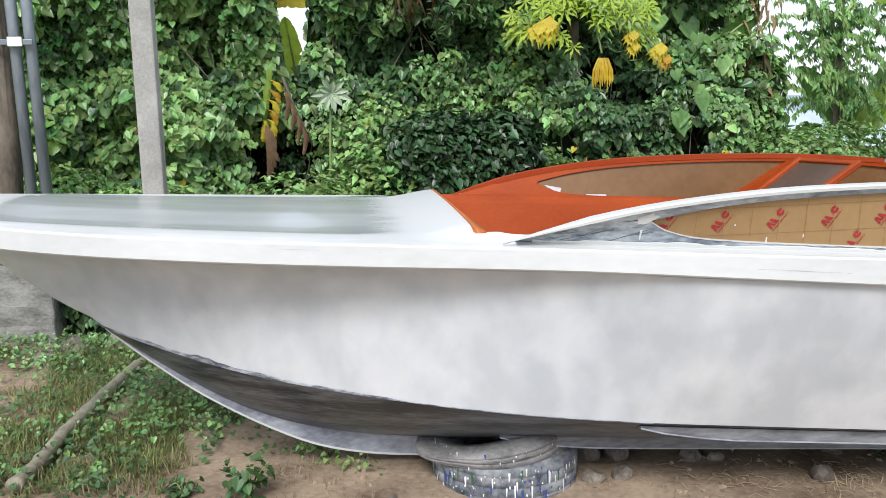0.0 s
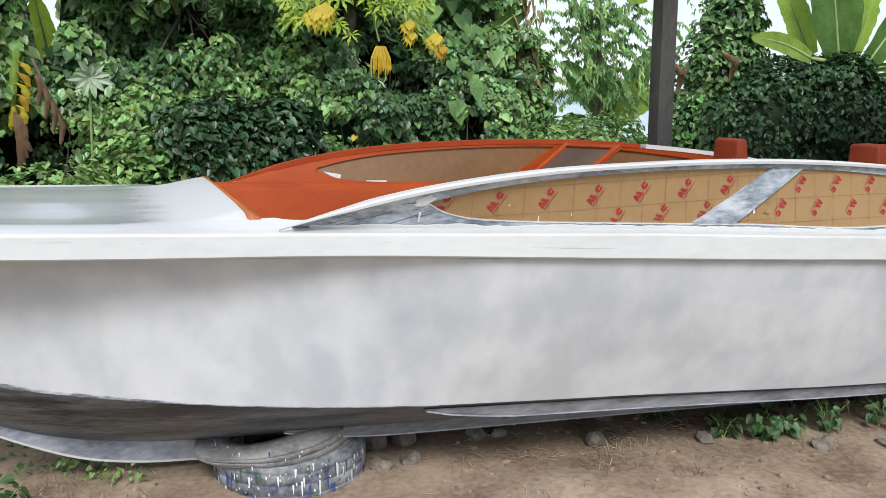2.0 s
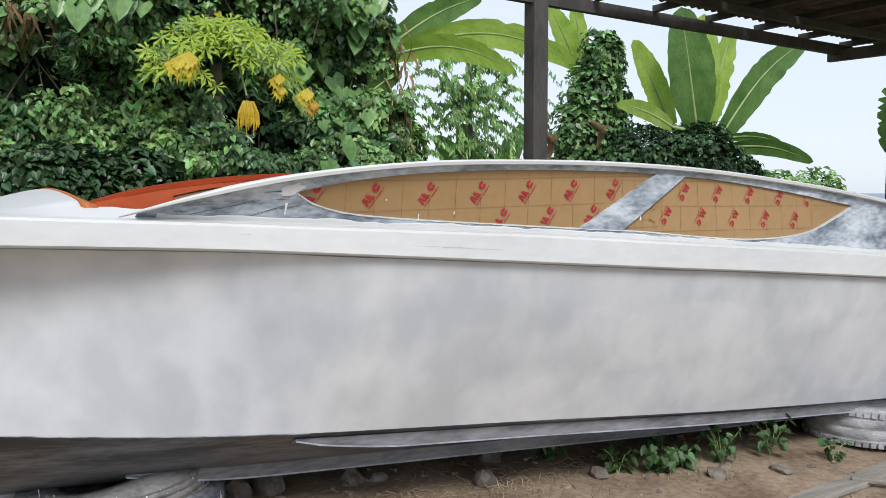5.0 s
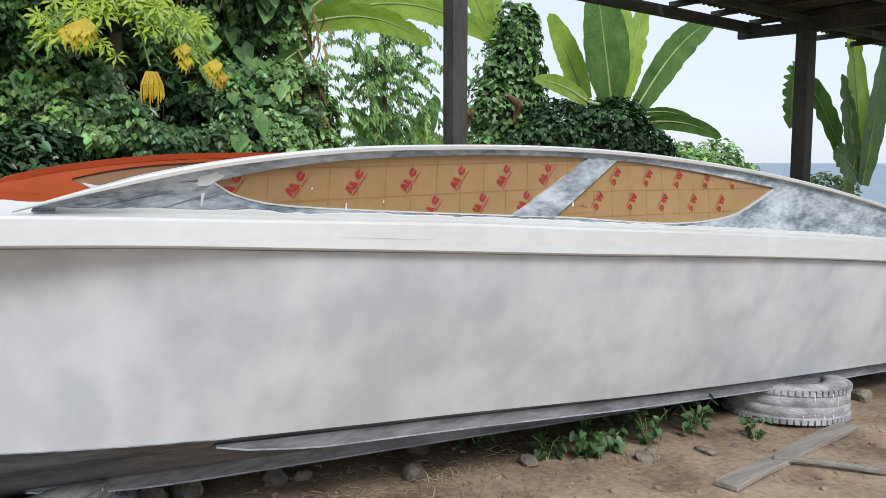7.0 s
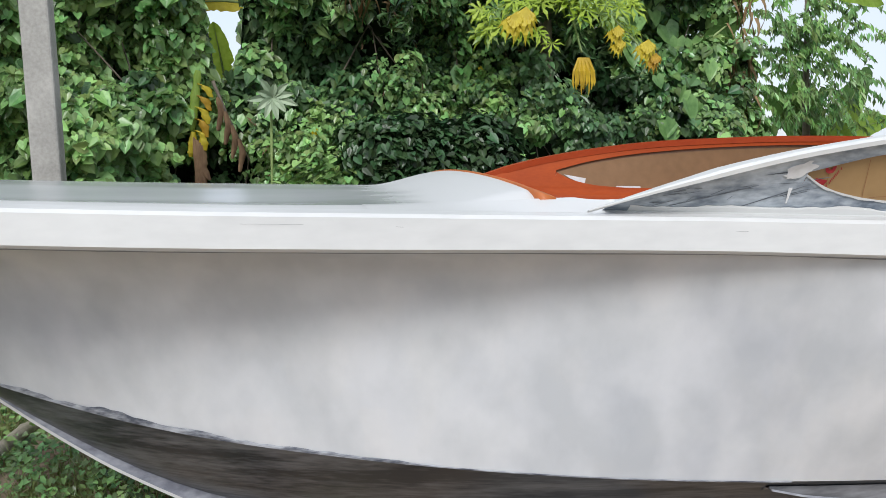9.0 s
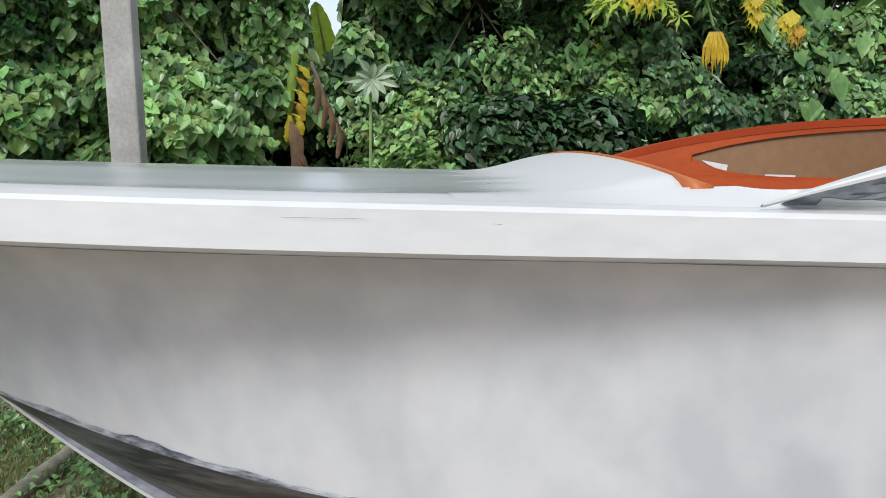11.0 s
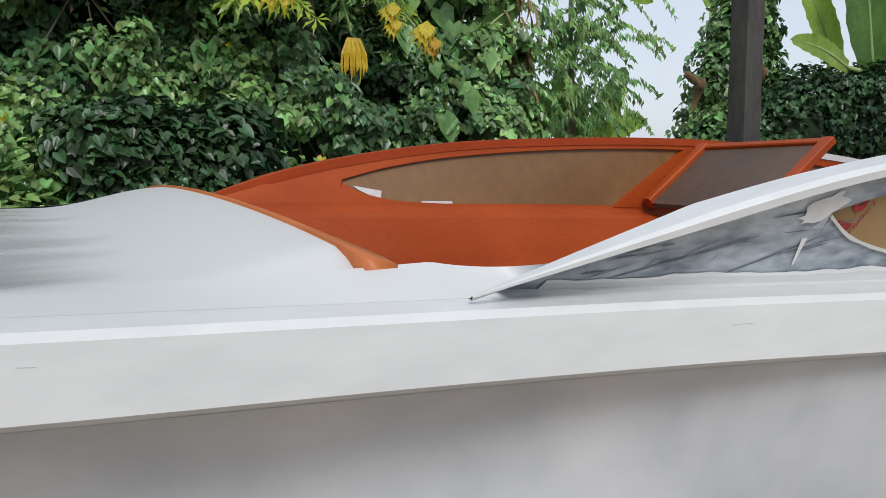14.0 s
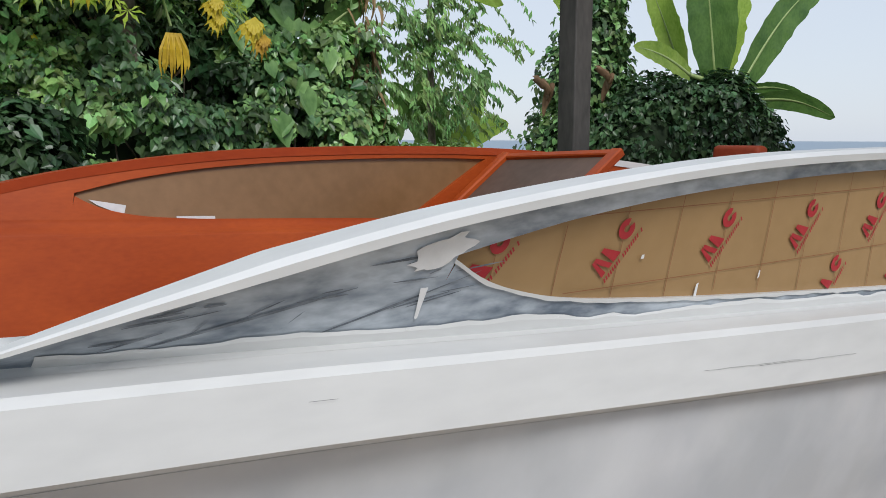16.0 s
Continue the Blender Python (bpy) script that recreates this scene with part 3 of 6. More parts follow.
def coaming(boat, far=False):
    outer, inner = (SANDED, ORANGE)
    def fp(x, z, inset):
        p = face_point(x, z, inset, far)
        return p
    thick = 0.03
    for mat, inset, label in ((outer, 0.0, "blue grey sanded coaming panel"), (inner, thick, "orange painted inner coaming panel")):
        bm = bmesh.new()
        # forward wedge and aft wedge as full height strips, with bands above and below the window
        xs = steps(-0.50 if far else (-0.455 if inset == 0 else -0.36), -0.01, 20) + steps(-0.003, 0.3, 40) + steps(0.32, 2.5, 70) + steps(2.52, 2.62, 14) + steps(2.66, 5.4, 24)
        rows_lo, rows_up = [], []
        for x in xs:
            lo, up = deck_line(x) - 0.004, max(CAP_Z(x), deck_line(x) - 0.002)
            sp = window_spans(x)
            a, b = (sp[0] if sp else ((lo + up) / 2, (lo + up) / 2))
            rows_lo.append([fp(x, lo + (a - lo) * i / 4, inset) for i in range(5)])
            rows_up.append([fp(x, b + (up - b) * i / 3, inset) for i in range(4)])
        strip_bm(rows_lo, bm)
        strip_bm(rows_up, bm)
        part("coaming_panel", bm, mat, boat, label, False)
    # window edge returns
    bm = bmesh.new()
    for f in (WIN_LO, WIN_UP):
        strip_bm([[fp(x, f(x), 0.0), fp(x, f(x), thick)] for x in steps(-0.003, 2.613, 110)], bm)
    part("window_edge", bm, WHITE if not far else ORANGE, boat)
    # slanting strut
    for mat, inset, nm in ((outer, -0.004, "window_strut"), (inner, thick + 0.004, "window_strut")):
        rows = []
        for i in range(9):
            u = i / 8
            xa, xb = STRUT_LO[0] + (STRUT_UP[0] - STRUT_LO[0]) * u, STRUT_LO[1] + (STRUT_UP[1] - STRUT_LO[1]) * u
            za, zb = WIN_LO(xa) + (WIN_UP(STRUT_UP[0]) - WIN_LO(STRUT_LO[0])) * u, WIN_LO(xb) + (WIN_UP(STRUT_UP[1]) - WIN_LO(STRUT_LO[1])) * u
            za = WIN_LO(STRUT_LO[0]) + (WIN_UP(STRUT_UP[0]) - WIN_LO(STRUT_LO[0])) * u
            zb = WIN_LO(STRUT_LO[1]) + (WIN_UP(STRUT_UP[1]) - WIN_LO(STRUT_LO[1])) * u
            ins2 = inset + (0.02 if mat is outer else -0.02)
            rows.append([fp(xa, za, inset), fp(xb, zb, inset), fp(xb, zb, ins2), fp(xa, za, ins2)])
        part(nm, strip_bm(rows, closed=True), mat, boat, "slanting window strut")
    # cap rail
    rows, rows_aft = [], []
    for x in steps(-0.505, -0.2, 24) + steps(-0.18, 5.4, 120):
        y, z = CAP_Y(x), CAP_Z(x)
        k = min(1, max(0, (x + 0.505) / 0.30))
        w = 0.004 + 0.042 * k
        t = 0.002 + (0.008 if not far else 0.014) * k
        prof = [(x, y - 0.012 * k, z), (x, y - 0.014 * k, z + t), (x, y - 0.006 * k, z + t + 0.006 * k), (x, y + w, z + t + 0.006 * k), (x, y + w, z - 0.004), (x, y + 0.01, z - 0.002)]
        (rows_aft if far and x > 2.05 else rows).append([(p[0], 2 * MID - p[1], p[2] - FAR_DROP) for p in prof] if far else prof)
    part("cap_rail", strip_bm(rows, closed=True), WHITE_TRIM if not far else ORANGE_CAP, boat, "white curved cap rail" if not far else "orange curved cap rail")
    if rows_aft:
        part("cap_rail", strip_bm(rows_aft, closed=True), WHITE_TRIM, boat, "white curved cap rail")
    # panes with paper film
    for k in range(2):
        xa, xb = (-0.002, 1.44) if k == 0 else (1.24, 2.612)
        rows = []
        for x in steps(xa, xb, 70):
            rows.append([fp(x, WIN_LO(x) - 0.004 + (WIN_UP(x) - WIN_LO(x) + 0.008) * i / 5, 0.012) for i in range(6)])
        part("window_pane", strip_bm(rows), PAPER, boat, "window pane covered in printed brown paper film", True)
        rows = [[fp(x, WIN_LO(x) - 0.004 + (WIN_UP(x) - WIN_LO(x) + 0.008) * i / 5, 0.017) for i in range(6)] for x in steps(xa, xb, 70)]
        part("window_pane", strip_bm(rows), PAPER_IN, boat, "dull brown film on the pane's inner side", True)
    return boat


boat = build_boat()
coaming(boat)
coaming(boat, far=True)


# ---- posts, pole, roof ----
def build_posts():
    p = thing("shed_post", "dark grey square timber post of an open shed", "post", group="shed posts", at=(2.90, 2.64, 0.0))
    part("shaft", box_bm((-0.065, -0.065, 0), (0.065, 0.065, 2.75), 0.008), STEEL, p)
    q = thing("shed_post", "dark grey square timber post of an open shed", "post", group="shed posts", at=(6.9, 2.26, -0.15))
    part("shaft", box_bm((-0.07, -0.07, 0), (0.07, 0.07, 2.78), 0.008), STEEL, q)
    c = thing("concrete_pole", "slender square precast concrete pole", "pole", at=(-2.155, 2.66, 0.0))
    part("shaft", box_bm((-0.065, -0.065, -0.1), (0.065, 0.065, 4.2), 0.012), CONCRETE, c)


build_posts()


# ---- printed marks on the paper film ----
def printed_marks(boat):
    panes = [o for o in boat.children if o.name.startswith("window_pane") and o.data.materials[0] == PAPER and o.data.vertices[0].co.y < MID]
    def strip(parent, a, b, w, mat=GRIDINK):
        """A thin printed line between two (x, z) places."""
        n = 24
        rows = []
        for i in range(n + 1):
            x, z = a[0] + (b[0] - a[0]) * i / n, a[1] + (b[1] - a[1]) * i / n
            if not (WIN_LO(x) < z < WIN_UP(x)) or x < 0 or x > 2.6:
                if len(rows) > 1:
                    part("printed_line", strip_bm(rows), mat, parent)
                rows = []
                continue
            d = Vector((b[0] - a[0], b[1] - a[1])).normalized()
            rows.append([face_point(x - d.y * w, z + d.x * w, 0.0095), face_point(x + d.y * w, z - d.x * w, 0.0095)])
        if len(rows) > 1:
            part("printed_line", strip_bm(rows), mat, parent)
    def mark(parent, cx, cz, flip):
        """A red disc with a notch, slanted bars and a row of small bars, tilted upwards."""
        if not (WIN_LO(cx) + 0.012 < cz < WIN_UP(cx) - 0.004) or (not flip and cx > 1.06 + (cz - 1.15) * 1.6) or (flip and cx < 1.32 + (cz - 1.15) * 1.5):
            return
        ca, sa_ = math.cos(radians(57)), math.sin(radians(57))
        k = -1 if flip else 1
        def put(u, v):
            s = 0.92 if flip else 1.0
            return (cx + k * s * (u * ca - v * sa_), cz + k * s * (u * sa_ + v * ca))
        def poly(name, groups, mat):
            bm = bmesh.new()
            for pts in groups:
                q = [put(*p) for p in pts]
                if all(WIN_LO(x) - 0.001 < z < WIN_UP(x) + 0.001 for x, z in q):
                    bm.faces.new([bm.verts.new(face_point(x, z, 0.009)) for x, z in q])
            if bm.faces:
                part(name, bm, mat, parent)
            else:
                bm.free()
        o, r = (0.0215, 0.003), 0.0135
        arc = [radians(20 + 320 * i / 18) for i in range(19)]
        poly("printed_disc", [[(o[0] + 0.0045 * math.cos(a), o[1] + 0.0045 * math.sin(a)), (o[0] + r * math.cos(a), o[1] + r * math.sin(a)), (o[0] + r * math.cos(b), o[1] + r * math.sin(b)), (o[0] + 0.0045 * math.cos(b), o[1] + 0.0045 * math.sin(b))] for a, b in zip(arc, arc[1:])], INK)
        bars = [[(-0.042, -0.013), (-0.034, -0.013), (-0.034, 0.016), (-0.038, 0.016)],
                [(-0.034, 0.016), (-0.0325, 0.004), (-0.027, -0.013), (-0.020, -0.013), (-0.029, 0.016)],
                [(-0.018, -0.013), (-0.003, -0.013), (-0.014, 0.016), (-0.020, 0.016)]]
        poly("printed_emblem", bars, INK)
        poly("printed_lettering", [[(e, -0.0235), (e + 0.0022, -0.0235), (e + 0.0042, -0.0175), (e + 0.0020, -0.0175)] for e in [-0.044 + 0.0042 * j for j in range(19) if j % 9 != 8]], INK)
    front, rear = panes[0], panes[1]
    def line_z(x, row):
        return 1.232 + 0.022 * (x - 0.2) + 0.0975 * row
    for row in (-1, 0, 1):
        strip(front, (-0.0, line_z(0, row)), (1.45, line_z(1.45, row)), 0.0006)
        strip(rear, (1.2, line_z(1.2, row) - 0.012), (2.6, line_z(2.6, row) - 0.05), 0.0006)
    for i in range(16):
        x = 0.07 + 0.0975 * i
        if x < 1.4:
            strip(front, (x, 1.15), (x - 0.012, 1.39), 0.0006)
    for i in range(15):
        x = 1.28 + 0.0975 * i
        strip(rear, (x, 1.09), (x - 0.012, 1.37), 0.0006)
    for i in range(8):
        x = 0.055 + 0.195 * i
        mark(front, x, line_z(x, 0) + 0.056, False)
        mark(front, x + 0.0975, line_z(x, 0) - 0.036, False)
    for i in range(7):
        x = 1.585 + 0.185 * i
        mark(rear, x, 1.292 - 0.04 * (x - 1.57), True)
        mark(rear, x - 0.095, 1.200 - 0.04 * (x - 1.57), True)
    # flecks of white paint and tape
    for x, z, w, h in ((0.42, 1.208, 0.003, 0.016), (0.55, 1.225, 0.002, 0.006), (0.30, 1.27, 0.003, 0.003), (1.36, 1.205, 0.004, 0.02)):
        bm = bmesh.new()
        bm.faces.new([bm.verts.new(face_point(x + a * w, z + b * h, 0.008)) for a, b in ((-1, -1), (1, -0.8), (0.6, 1), (-0.8, 0.9))])
        part("paint_fleck", bm, PAINT_W, front if x < 1.2 else rear)


printed_marks(boat)


def coaming_details(boat):
    # white paint brushed up from the side deck, with a ragged upper edge
    xs = steps(-0.40, 4.0, 220)
    rows = []
    for x in xs:
        h = 0.011 + 0.010 * noise.noise((x * 5, 1, 0)) + 0.007 * noise.noise((x * 21, 4, 0))
        h = max(h, 0.002)
        rows.append([face_point(x, deck_line(x) - 0.006, -0.003), face_point(x, deck_line(x) + h * 0.6, -0.0035), face_point(x, deck_line(x) + h, -0.002)])
    part("paint_band", strip_bm(rows), WHITE_TRIM, boat, "white paint brushed on the coaming's foot")
    # ragged white edge of the window cut
    rows = []
    for x in steps(0.0, 2.6, 200):
        h = 0.004 + 0.003 * noise.noise((x * 30, 2, 0))
        rows.append([face_point(x, WIN_LO(x) - h, -0.003), face_point(x, WIN_LO(x) + 0.001, -0.003)])
    part("window_lip", strip_bm(rows), WHITE_TRIM, boat, "chipped white lip of the window opening")
    # dark scratches left by the sander, slanting up aft
    r3 = random.Random(21)
    lines = [(-0.33, 1.225, 0.22, 0.045, 0.0016), (-0.16, 1.215, 0.20, 0.060, 0.0014)]
    for _ in range(20):
        x = r3.uniform(-0.36, 0.02)
        z = deck_line(x) + r3.uniform(0.15, 0.85) * (CAP_Z(x) - deck_line(x))
        lines.append((x, z, r3.uniform(0.012, 0.07), r3.uniform(0.0, 0.014), r3.uniform(0.0005, 0.0015)))
    for x, z, L, rise, w in lines:
        rows = []
        for k in range(7):
            u = k / 6
            ww = w * math.sin(math.pi * (0.08 + 0.84 * u)) * (1 + 0.6 * noise.noise((x * 40 + u * 5, z * 30, 0)))
            zz = min(z + rise * u, CAP_Z(x + L * u) - 0.006)
            rows.append([face_point(x + L * u, zz - ww, -0.0015), face_point(x + L * u, zz + ww, -0.0015)])
        part("scratch", strip_bm(rows), SCRATCH, boat)
    # pale filler patch at the window's forward tip, and drips
    bm = bmesh.new()
    pts = []
    for i in range(26):
        a = 2 * math.pi * i / 26
        r = 1 + 0.55 * noise.noise((math.cos(a) * 2.6, math.sin(a) * 2.6, 7))
        pts.append((-0.020 + 0.036 * r * math.cos(a), 1.300 + 0.010 * math.cos(a) + 0.015 * r * math.sin(a)))
    bm.faces.new([bm.verts.new(face_point(x, z, -0.003)) for x, z in pts])
    part("filler_patch", bm, PAINT_W, boat, "pale filler patch")
    for x, z0, z1, w in ((-0.03, 1.262, 1.225, 0.004), (-0.035, 1.216, 1.205, 0.003), (0.10, 1.19, 1.178, 0.003), (0.17, 1.205, 1.17, 0.003)):
        bm = bmesh.new()
        bm.faces.new([bm.verts.new(face_point(x + a * w, z0 + (z1 - z0) * b, -0.003)) for a, b in ((-1.2, 0), (1.2, 0), (0.7, 0.6), (0.5, 0.95), (0, 1), (-0.5, 0.95), (-0.7, 0.6))])
        part("paint_drip", bm, PAINT_W, boat)
    # ragged sanded band where the topside paint ends at the chine
    rows = []
    for x in steps(-2.06, 0.1, 150):
        r = side_row(x)
        lo, up = Vector(r[12]), Vector(r[10])
        f = 0.16 + 0.20 * noise.noise((x * 6, 3, 0)) + 0.12 * noise.noise((x * 25, 8, 0))
        f = max(0.015, f * max(0, min(1, (-0.7 - x) / 0.7)) * min(1, (x + 2.07) / 0.1))
        rows.append([lo + Vector((0, -0.003, -0.002)), lo.lerp(up, f * 0.5) + Vector((0, -0.0035, 0)), lo.lerp(up, f) + Vector((0, -0.002, 0))])
    part("sanded_band", strip_bm(rows), CHINE_BAND, boat, "blue grey sanded band along the chine")
    # hairline cracks on the rub rail
    for x0, x1, k in ((0.36, 0.56, 0.43), (0.47, 0.70, 0.41), (-0.93, -0.915, 0.66), (-1.25, -1.12, 0.70), (-0.18, -0.15, 0.62)):
        rows = [[(x, RAIL_Y(x) - 0.0045, RAIL_Z(x) + RAIL_H(x) * k + 0.001 * noise.noise((x * 40, 0, 0))), (x, RAIL_Y(x) - 0.0045, RAIL_Z(x) + RAIL_H(x) * k + 0.0004 + 0.001 * noise.noise((x * 40, 0, 0)))] for x in steps(x0, x1, 20)]
        part("hairline_crack", strip_bm(rows), BOTTOM, boat)
    # dark open seam under the rub rail
    rows = []
    for x in steps(-2.6, STERN, 120):
        w = 0.0035 + 0.002 * noise.noise((x * 3, 5, 0))
        rows.append([(x, RAIL_Y(x) + 0.002, RAIL_Z(x) - 0.003), (x, RAIL_Y(x) + 0.02, RAIL_Z(x) - 0.004 - w), (x, RAIL_Y(x) + 0.03, RAIL_Z(x) + 0.004)])
    part("rail_seam", strip_bm(rows), BOTTOM, boat, "dark seam under the rub rail")
    # strips of tape on the far pane's inner face
    for pts in (((0.04, 1.277), (0.135, 1.258), (0.125, 1.232), (0.06, 1.262)), ((0.27, 1.222), (0.385, 1.216), (0.385, 1.196), (0.27, 1.198))):
        bm = bmesh.new()
        bm.faces.new([bm.verts.new(face_point(x, z, 0.021, True)) for x, z in pts])
        part("tape_strip", bm, TAPE, boat, "scrap of pale masking tape")


coaming_details(boat)


def windscreen():
    """The half screen that runs in from the far strut towards the middle of the boat."""
    w = thing("windscreen_panel", "orange framed half windscreen with dull brown protective film", "windscreen")
    a, b = Vector((1.475, 1.585, 1.352)), Vector((1.462, 1.055, 1.374))
    c, d = Vector((1.165, 1.055, 1.170)), Vector((1.215, 1.600, 1.156))
    across, down = (b - a).normalized(), (c - b).normalized()
    out = across.cross(down).normalized()

    def bar(name, p, q, wide, deep):
        along = (q - p).normalized()
        side = along.cross(out).normalized()
        rows = []
        for k in range(7):
            m = p.lerp(q, k / 6)
            f = wide * (1 + 0.05 * noise.noise((m.x * 20, m.y * 20, m.z * 20)))
            e = deep * 0.3
            rows.append([m + side * u + out * v for u, v in ((-f, -deep + e), (-f + e, -deep), (f - e, -deep), (f, -deep + e), (f, deep - e), (f - e, deep), (-f + e, deep), (-f, deep - e))])
        part(name, strip_bm(rows, closed=True), ORANGE, w, smooth=False)
    bar("frame_bar", a + Vector((0, 0.035, 0)), b - across * -0.018, 0.013, 0.012)
    bar("frame_bar", b + down * -0.012, c, 0.022, 0.014)
    bar("frame_bar", a + down * -0.010, d, 0.020, 0.020)
    part("pane", strip_bm([[a, b], [d, c]]), FILM, w, "dull brown film covered pane")
    if out.y > 0:
        out = -out
    lift = out * 0.003
    for i in range(4):
        for j in range(3):
            p = a.lerp(b, 0.12 + 0.24 * i + 0.10 * (j % 2)).lerp(d.lerp(c, 0.12 + 0.24 * i + 0.10 * (j % 2)), 0.12 + 0.27 * j)
            bm = bmesh.new()
            for k in range(3):
                o = p + across * 0.014 * k + lift
                bm.faces.new([bm.verts.new(q) for q in (o, o + across * 0.010, o + across * 0.016 - down * 0.024, o + across * 0.006 - down * 0.024)])
            part("printed_bar", bm, FILM_INK, w)
            o = p - across * 0.018 - down * 0.006 + lift
            bm = bmesh.new()
            bm.faces.new([bm.verts.new(o + across * 0.012 * math.cos(q) + down * 0.012 * math.sin(q)) for q in steps(0.6, 5.6, 12)])
            part("printed_disc", bm, FILM_INK, w)
    return w


windscreen()


def seat_back(x0, x1, y0, y1, z0, z1):
    s = thing("seat_back", "moulded red orange seat back box inside the boat", "seat", group="seat backs")
    bm = bmesh.new()
    t = 0.05
    lo = [(x0, y0, z0), (x1, y0, z0), (x1, y1, z0), (x0, y1, z0)]
    hi = [(x0 + 0.03, y0 + t, z1), (x1 - 0.10, y0 + t, z1), (x1 - 0.10, y1 - t, z1), (x0 + 0.03, y1 - t, z1)]
    v = [bm.verts.new(p) for p in lo + hi]
    for f in ((0, 1, 5, 4), (1, 2, 6, 5), (2, 3, 7, 6), (3, 0, 4, 7), (4, 5, 6, 7), (3, 2, 1, 0)):
        bm.faces.new([v[i] for i in f])
    bmesh.ops.bevel(bm, geom=list(bm.edges), offset=0.018, segments=3, affect="EDGES", profile=0.5)
    part("shell", bm, SEAT, s, smooth=True)


seat_back(2.25, 2.45, 1.04, 1.34, 0.46, 1.398)
seat_back(3.33, 3.62, 1.04, 1.36, 0.40, 1.335)


# ---- tyres ----
def tyre(label, at, radius, height, mat, tilt=(0, 0, 0), squash=0.0, drips=()):
    t = thing("tyre", label, "tyre", group="old car tyres", at=at)
    t.rotation_euler = [radians(a) for a in tilt]
    prof = [(0.60, 0.10), (0.60, 0.02), (0.72, 0.0), (0.90, 0.02), (0.985, 0.12), (1.0, 0.22), (0.985, 0.24), (1.0, 0.26), (1.0, 0.48), (0.985, 0.5), (1.0, 0.52), (1.0, 0.74), (0.985, 0.76), (1.0, 0.78), (0.985, 0.88), (0.90, 0.98), (0.72, 1.0), (0.60, 0.98), (0.60, 0.90), (0.66, 0.5)]
    n = 56
    rows = []
    for i in range(n):
        a = 2 * math.pi * i / n
        s = 1.0 + squash * max(0, -math.cos(a)) ** 5
        wob = 1 + 0.012 * noise.noise((math.cos(a) * 3, math.sin(a) * 3, at[0]))
        ring = []
        for r, h in prof:
            press = min(1, squash * 3) * max(0, -math.cos(a)) ** 1.6
            flat = 1 - 0.85 * press
            hh = (0.5 - 0.22 * press + (h - 0.5) * flat) * height
            ring.append((r * radius * s * wob * math.cos(a), r * radius * wob * math.sin(a), hh))
        rows.append(ring)
    rows.append(rows[0])
    bm = strip_bm(rows, closed=False)
    bmesh.ops.remove_doubles(bm, verts=bm.verts, dist=0.0001)
    part("carcass", bm, mat, t, smooth=True)
    # tread blocks round the shoulders
    block = bmesh.new()
    k = 0 if mat is RUBBER_PAINT else 60
    for i in range(k):
        a = 2 * math.pi * i / k
        for h0, h1 in ((0.80, 0.93), (0.07, 0.20)):
            if squash and math.cos(a) < 0.45:
                continue
            m = Matrix.Rotation(a, 4, "Z") @ Matrix.Translation((radius * 0.992, 0, height * (h0 + h1) / 2)) @ Matrix.Diagonal((0.02, radius * 0.075, height * (h1 - h0), 1))
            bmesh.ops.create_cube(block, size=1, matrix=m)
    if k:
        tagged(part("tread", block, mat, t), kind="stuff")
    else:
        block.free()
    r2 = random.Random(int(radius * 1000 + at[0] * 100))
    for mat_d, count in drips:
        bm = bmesh.new()
        rr = radius * 1.008
        for _ in range(count * 3):
            a = math.pi + r2.uniform(-0.1, 1.1) * math.pi
            z1 = r2.uniform(0.12, 0.97) * height
            if r2.random() < 0.25:
                w, L = r2.uniform(0.003, 0.008), r2.uniform(0.1, 0.4) * height
            else:
                w = r2.uniform(0.0012, 0.0045)
                L = w * r2.uniform(1.0, 3.0)
            pts = []
            for q in range(9):
                b = 2 * math.pi * q / 9
                g = w * (1 + 0.5 * noise.noise((q * 1.7, z1 * 90, a * 9))) * (1.0 if math.sin(b) > 0 else 0.7)
                pts.append((g * math.cos(b), (w if math.sin(b) > 0 else L) * math.sin(b)))
            bm.faces.new([bm.verts.new((rr * math.cos(a + u / radius), rr * math.sin(a + u / radius), z1 + v)) for u, v in pts])
        tagged(part("paint_spatter", bm, mat_d, t, "paint runs"), kind="stuff")
    return t


tyre("old tyre spattered with white, blue and green paint", (-0.37, 0.66, 0.085), 0.315, 0.175, RUBBER_PAINT, (0, 0, 20), 0.0, ((PAINT_W, 40), (PAINT_B, 34), (PAINT_G, 26)))
tyre("squashed grey bald tyre stacked under the hull", (-0.40, 0.66, 0.248), 0.29, 0.105, RUBBER, (4, -4, 10), 0.26, ((PAINT_W, 8), (PAINT_B, 5)))
tyre("pale worn tyre lying flat under the hull", (3.20, 0.14, 0.02), 0.315, 0.20, RUBBER_PALE, (1, 2, 60), 0.0, ((PAINT_W, 30), (PAINT_B, 6)))


